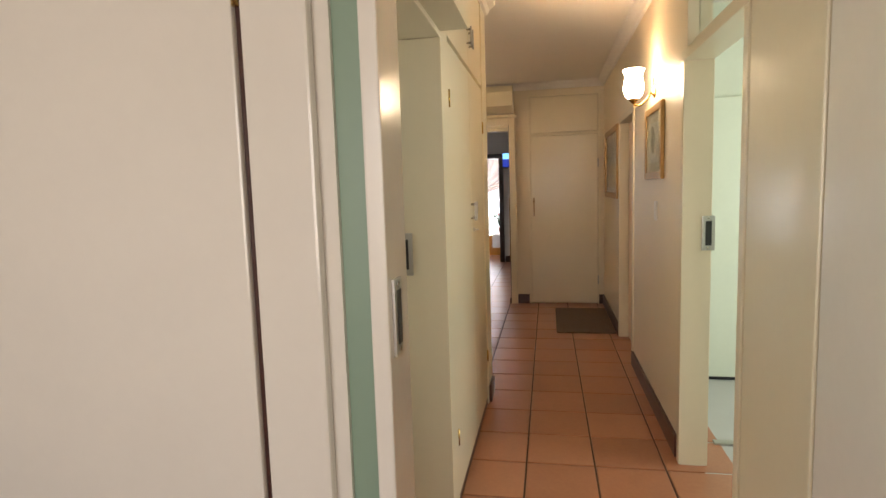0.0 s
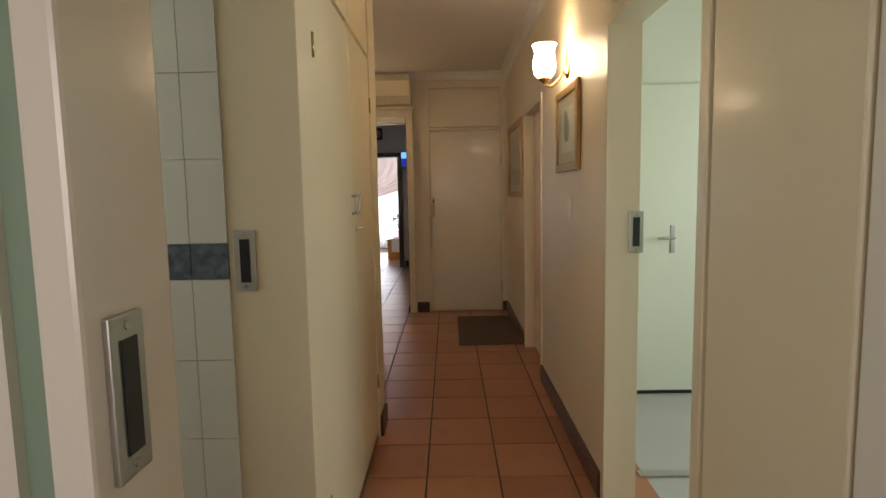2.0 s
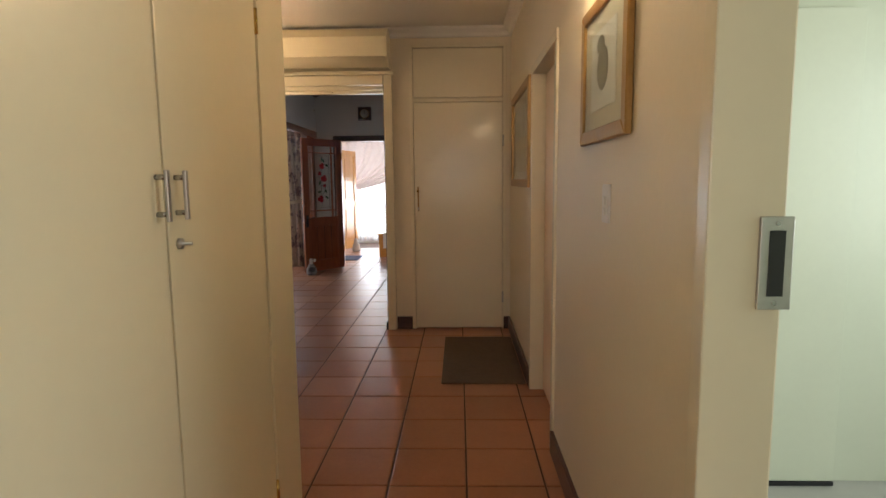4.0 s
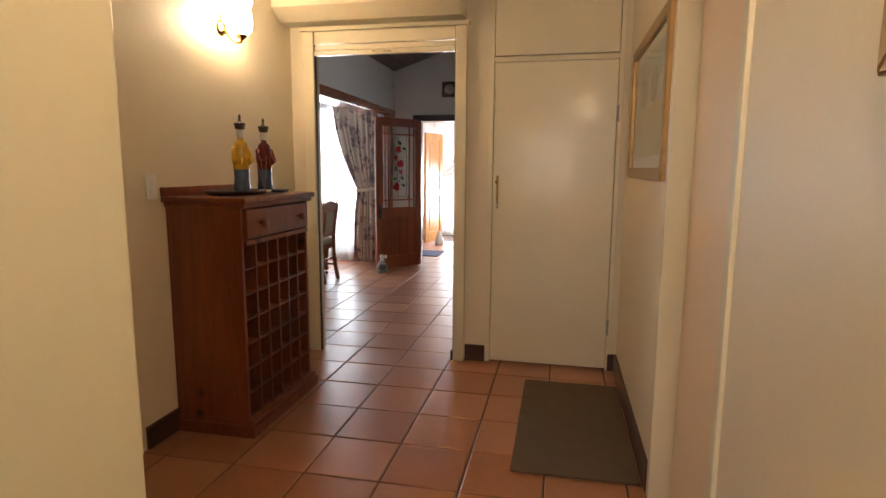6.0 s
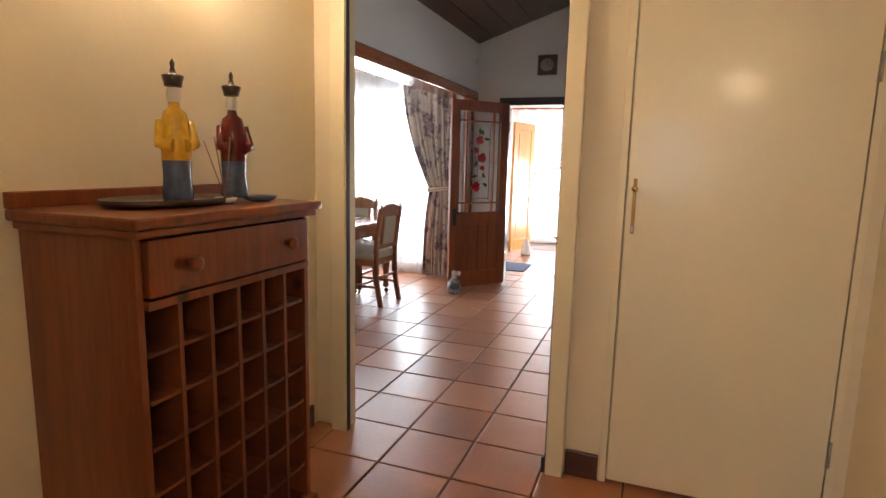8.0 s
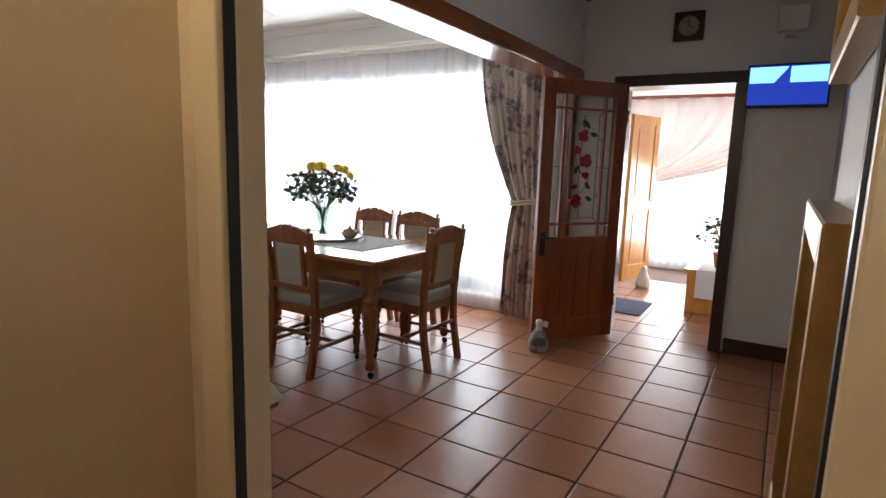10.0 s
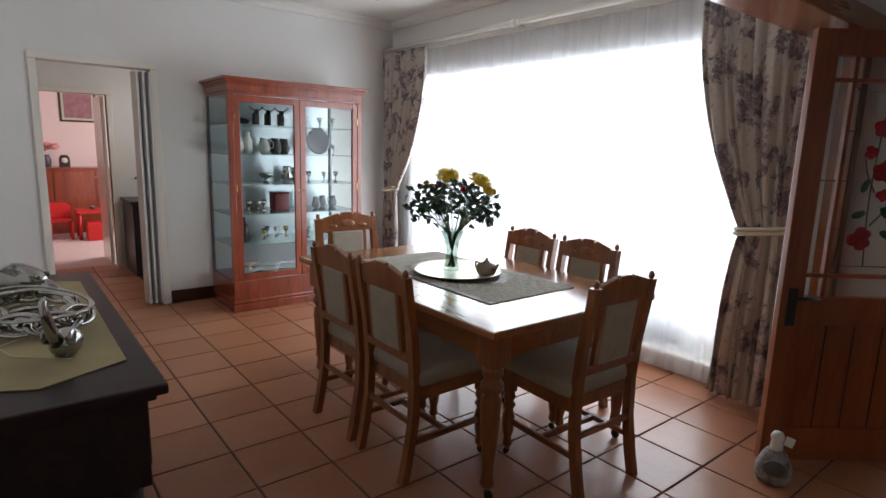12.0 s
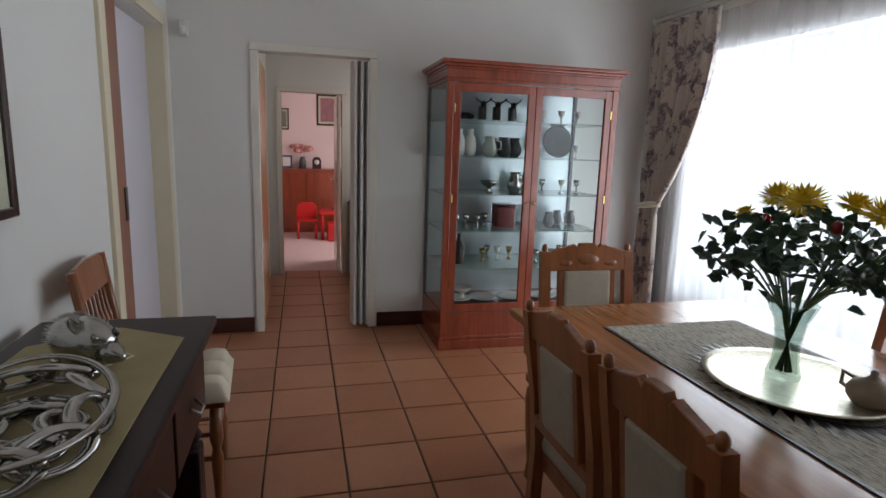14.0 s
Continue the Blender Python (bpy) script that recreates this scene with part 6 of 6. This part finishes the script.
def potted_plant(m, seed, label):
    root = thing("potted_plant", m, label, "plant")
    part("pot", lathe([(0, 0), (.07, 0), (.095, .13), (.10, .15), (.09, .15), (.08, .12), (0, .12)], 18), "terracotta", root)
    r = random.Random(seed)
    bm = bmesh.new()
    for k in range(12):
        a = r.random() * 6.28
        q = .1 + .12 * r.random()
        tube([(0, 0, .11), (q * .4 * math.cos(a), q * .4 * math.sin(a), .25), (q * math.cos(a), q * math.sin(a), .34 + .1 * r.random())], .004, 5, bm=bm)
    part("stems", bm, "stem", root)
    me = None
    for k in range(110):
        if k % 15 == 0:
            b = bmesh.new()
            L = .05 + .03 * r.random()
            vs = [b.verts.new(p) for p in ((0, 0, 0), (-L * .35, L * .5, .006), (0, L, -.004), (L * .35, L * .5, .006))]
            b.faces.new(vs)
            me = bpy.data.meshes.new("leaf")
            b.to_mesh(me)
            b.free()
            me.materials.append(M["leaf"])
        a, q = r.random() * 6.28, .24 * r.random() ** .6
        ob = new("leaf", me)
        ob.parent = root
        ob.matrix_basis = pose(q * math.cos(a), q * math.sin(a), .2 + .3 * r.random() * (1.2 - q * 2), r.uniform(-60, 60), r.uniform(-60, 60), r.uniform(0, 360))
    for k in range(7):
        a, q = r.random() * 6.28, .2 * r.random() ** .5
        part("flower", blob(.022, .022, .016, (0, 0, 0), seg=8), "rose" if k < 4 else surface("lilac_petal", (.35, .30, .5), .6, .1, 20, .1) if k == 4 else bpy.data.materials["lilac_petal"], root, "", pose(q * math.cos(a), q * math.sin(a), .42 + .08 * r.random()))


potted_plant(pose(-.92, 11.52, .437), 21, "flowering plant in a clay pot on the chest")
solo("floor_mat", box(-1.98, -1.52, 10.85, 11.45, .001, .012, .004), "blue_mat", "dark blue mat on the sunroom floor", "mat")
gs2 = thing("doorstop_goose", pose(-1.78, 12.2, 0, 0, 0, 0), "pale cloth goose doorstop by the yellow door", "doorstop")
part("body", lathe([(0, 0), (.07, .0), (.085, .04), (.07, .12), (.04, .18), (.03, .24), (.002, .26)], 16), "porcelain", gs2)

# ---------- passage and playroom ----------
bk = thing("black_cabinet", pose(-8.0, 7.78, 0), "black low cabinet against the passage wall", "cabinet")
part("body", box(-.3, .3, -.0, .5, .0, .78, .006), "black", bk)
part("top", box(-.32, .32, -.02, .52, .78, .81, .006), "black", bk)
fv = thing("flower_vase", pose(-7.9, 7.98, .811), "glass vase with red flowers on the cabinet", "vase with flowers")
part("vase", lathe([(0, 0), (.04, 0), (.045, .08), (.03, .13), (.05, .17), (.046, .17), (.026, .13), (.04, .08), (0, .01)], 18), "glass", fv)
r9 = random.Random(9)
st = bmesh.new()
for k in range(14):
    a, q = r9.random() * 6.28, .13 * r9.random()
    tube([(0, 0, .03), (q * math.cos(a), q * math.sin(a), .25 + .1 * r9.random())], .003, 5, bm=st)
part("stems", st, "stem", fv)
for k in range(9):
    a, q = r9.random() * 6.28, .13 * r9.random() ** .5
    part("flower", blob(.026, .026, .02, seg=8), "rose" if k % 3 else "pinkpetal", fv, "", pose(q * math.cos(a), q * math.sin(a), .27 + .08 * r9.random()))
for k in range(30):
    a, q = r9.random() * 6.28, .14 * r9.random() ** .5
    part("leaf", slab([(0, 0), (.018, .03), (0, .06), (-.018, .03)], 0, .002, "z"), "leaf", fv, "", pose(q * math.cos(a), q * math.sin(a), .2 + .12 * r9.random(), r9.uniform(-50, 50), r9.uniform(-50, 50), r9.uniform(0, 360)))

cb = thing("play_cupboard", pose(-11.55, 7.35, 0), "long low mahogany cupboard against the pink wall", "cupboard")
part("body", box(-.24, .24, -1.1, 1.1, 0, .98, .006), "mahogany", cb)
part("top", box(-.25, .26, -1.12, 1.12, .98, 1.01, .006), "mahogany", cb)
for k in range(4):
    part("door", box(.24, .255, -1.08 + k * .54, -.56 + k * .54, .06, .95, .005), "mahogany", cb)
ch = thing("toy_chair", pose(-10.8, 7.35, .0), "small red plastic toy chair", "toy chair")
part("seat", box(-.15, .15, -.15, .15, .26, .29, .01), "red_plastic", ch)
part("backrest", slab([(-.15, .29), (.15, .29), (.15, .46), (.08, .52), (-.08, .52), (-.15, .46)], -.012, .012, "x", .005), "red_plastic", ch, "", pose(-.14, 0, 0))
for x in (-.13, .13):
    for y in (-.13, .13):
        part("leg", lathe([(.018, 0), (.024, .26)], 8), "red_plastic", ch, "", pose(x, y, 0))
tt = thing("toy_table", pose(-10.75, 7.75, 0), "small red plastic toy table", "toy table")
part("tabletop", box(-.22, .22, -.22, .22, .38, .42, .01), "red_plastic", tt)
for x in (-.18, .18):
    for y in (-.18, .18):
        part("leg", lathe([(.02, 0), (.026, .38)], 8), "red_plastic", tt, "", pose(x, y, 0))
solo("toy_box", box(-.14, .14, -.14, .14, 0, .26, .015), "red_plastic", "red plastic toy box under the table", "toy box", pose(-10.55, 7.78, 0))
solo("toy", blob(.06, .04, .03, (0, 0, .03)), "grey_metal", "small grey toy on the red table", "toy", pose(-10.75, 7.75, .421))
cl = thing("mantel_clock", pose(-11.5, 7.52, 1.011), "small dark wooden mantel clock", "clock")
part("case", slab([(-.07, 0), (.07, 0), (.07, .13), (.04, .18), (-.04, .18), (-.07, .13)], -.04, .04, "x", .005), "darkwood", cl)
part("face", lathe([(0, 0), (.04, 0), (.04, .005), (0, .005)], 18, m=pose(.04, 0, .1, 0, 90, 0)), "porcelain", cl)
fp = thing("flower_vase", pose(-11.55, 7.30, 1.011), "vase of pink flowers on the low cupboard", "vase with flowers")
part("vase", lathe([(0, 0), (.05, 0), (.06, .1), (.035, .16), (.045, .18), (0, .175)], 16), "grey_metal", fp)
for k in range(16):
    a, q = r9.random() * 6.28, .17 * r9.random() ** .5
    part("flower", blob(.045, .045, .035, seg=8), "pinkpetal", fp, "", pose(q * math.cos(a), q * math.sin(a), .26 + .1 * r9.random()))
pf = thing("photo_frame", pose(-11.5, 7.05, 1.011), "small blue and white photo frame", "photo frame")
part("frame", box(-.01, .01, -.09, .09, 0, .2, .004), "porc_blue", pf)
part("photo", box(.0105, .013, -.06, .06, .03, .17), "porcelain", pf)
picture("picture", pose(-11.8, 7.78, 1.95, 0, 0, 90), .5, .5, .02, .03, "darkwood", "dark framed pink print on the playroom wall", lambda root, iw, ih: part("artwork", box(-iw * .85, iw * .85, -.0145, -.012, -ih * .85, ih * .85), "print_pink", root))
picture("picture", pose(-11.8, 6.98, 1.78, 0, 0, 90), .22, .34, .02, .02, "darkwood", "small dark framed photograph on the playroom wall", art_dark)


# ---------- floor tiles ----------
P, GX, GY = .352, -.065, 5.34
tile_bm = bmesh.new()
h = P / 2 - .0045
for_edges = [(-h, -h, -.006), (h, -h, -.006), (h, h, -.006), (-h, h, -.006)]
lo = [tile_bm.verts.new(p) for p in for_edges]
mid = [tile_bm.verts.new((x * .995, y * .995, -.0015)) for x, y, z in for_edges]
hi = [tile_bm.verts.new((x * .975, y * .975, 0)) for x, y, z in for_edges]
for a, b in ((lo, mid), (mid, hi)):
    for k in range(4):
        tile_bm.faces.new((a[k], a[(k + 1) % 4], b[(k + 1) % 4], b[k]))
tile_bm.faces.new(hi)
tile_mesh = bpy.data.meshes.new("tile")
tile_bm.to_mesh(tile_mesh)
tile_mesh.materials.append(M["tile"])
REGIONS = [(-.5, .74, .2, 6.45), (-1.85, -.1, 3.0, 6.45), (-6.5, -.2, 6.4, 10.25), (-8.4, -6.4, 6.9, 7.75), (-2.6, -.3, 10.2, 12.6)]
spots = []
for i in range(-5, 26):
    for j in range(-16, 26):
        x, y = GX - P * (i + .5), GY + P * (j + .5)
        if any(a - .1 < x < b + .1 and c - .1 < y < d + .1 for a, b, c, d in REGIONS):
            spots.append((x, y))
trng = random.Random(2)
near = [s for s in spots if s[1] < 9.6 and -6.6 < s[0] and s[1] > 1.6][:300]
rest = [s for s in spots if s not in near]
for x, y in near:
    ob = new("tile", tile_mesh)
    ob.parent = FLOOR
    ob.matrix_basis = pose(x, y, trng.uniform(-.0006, .0006), trng.uniform(-.12, .12), trng.uniform(-.12, .12), 90 * trng.randrange(4))
bm = bmesh.new()
for x, y in rest:
    b = bmesh.new()
    b.from_mesh(tile_mesh)
    merge(bm, b, pose(x, y, trng.uniform(-.0006, .0006)))
tagged(part("tiles", bm, "tile", FLOOR), "", "", "", "stuff")
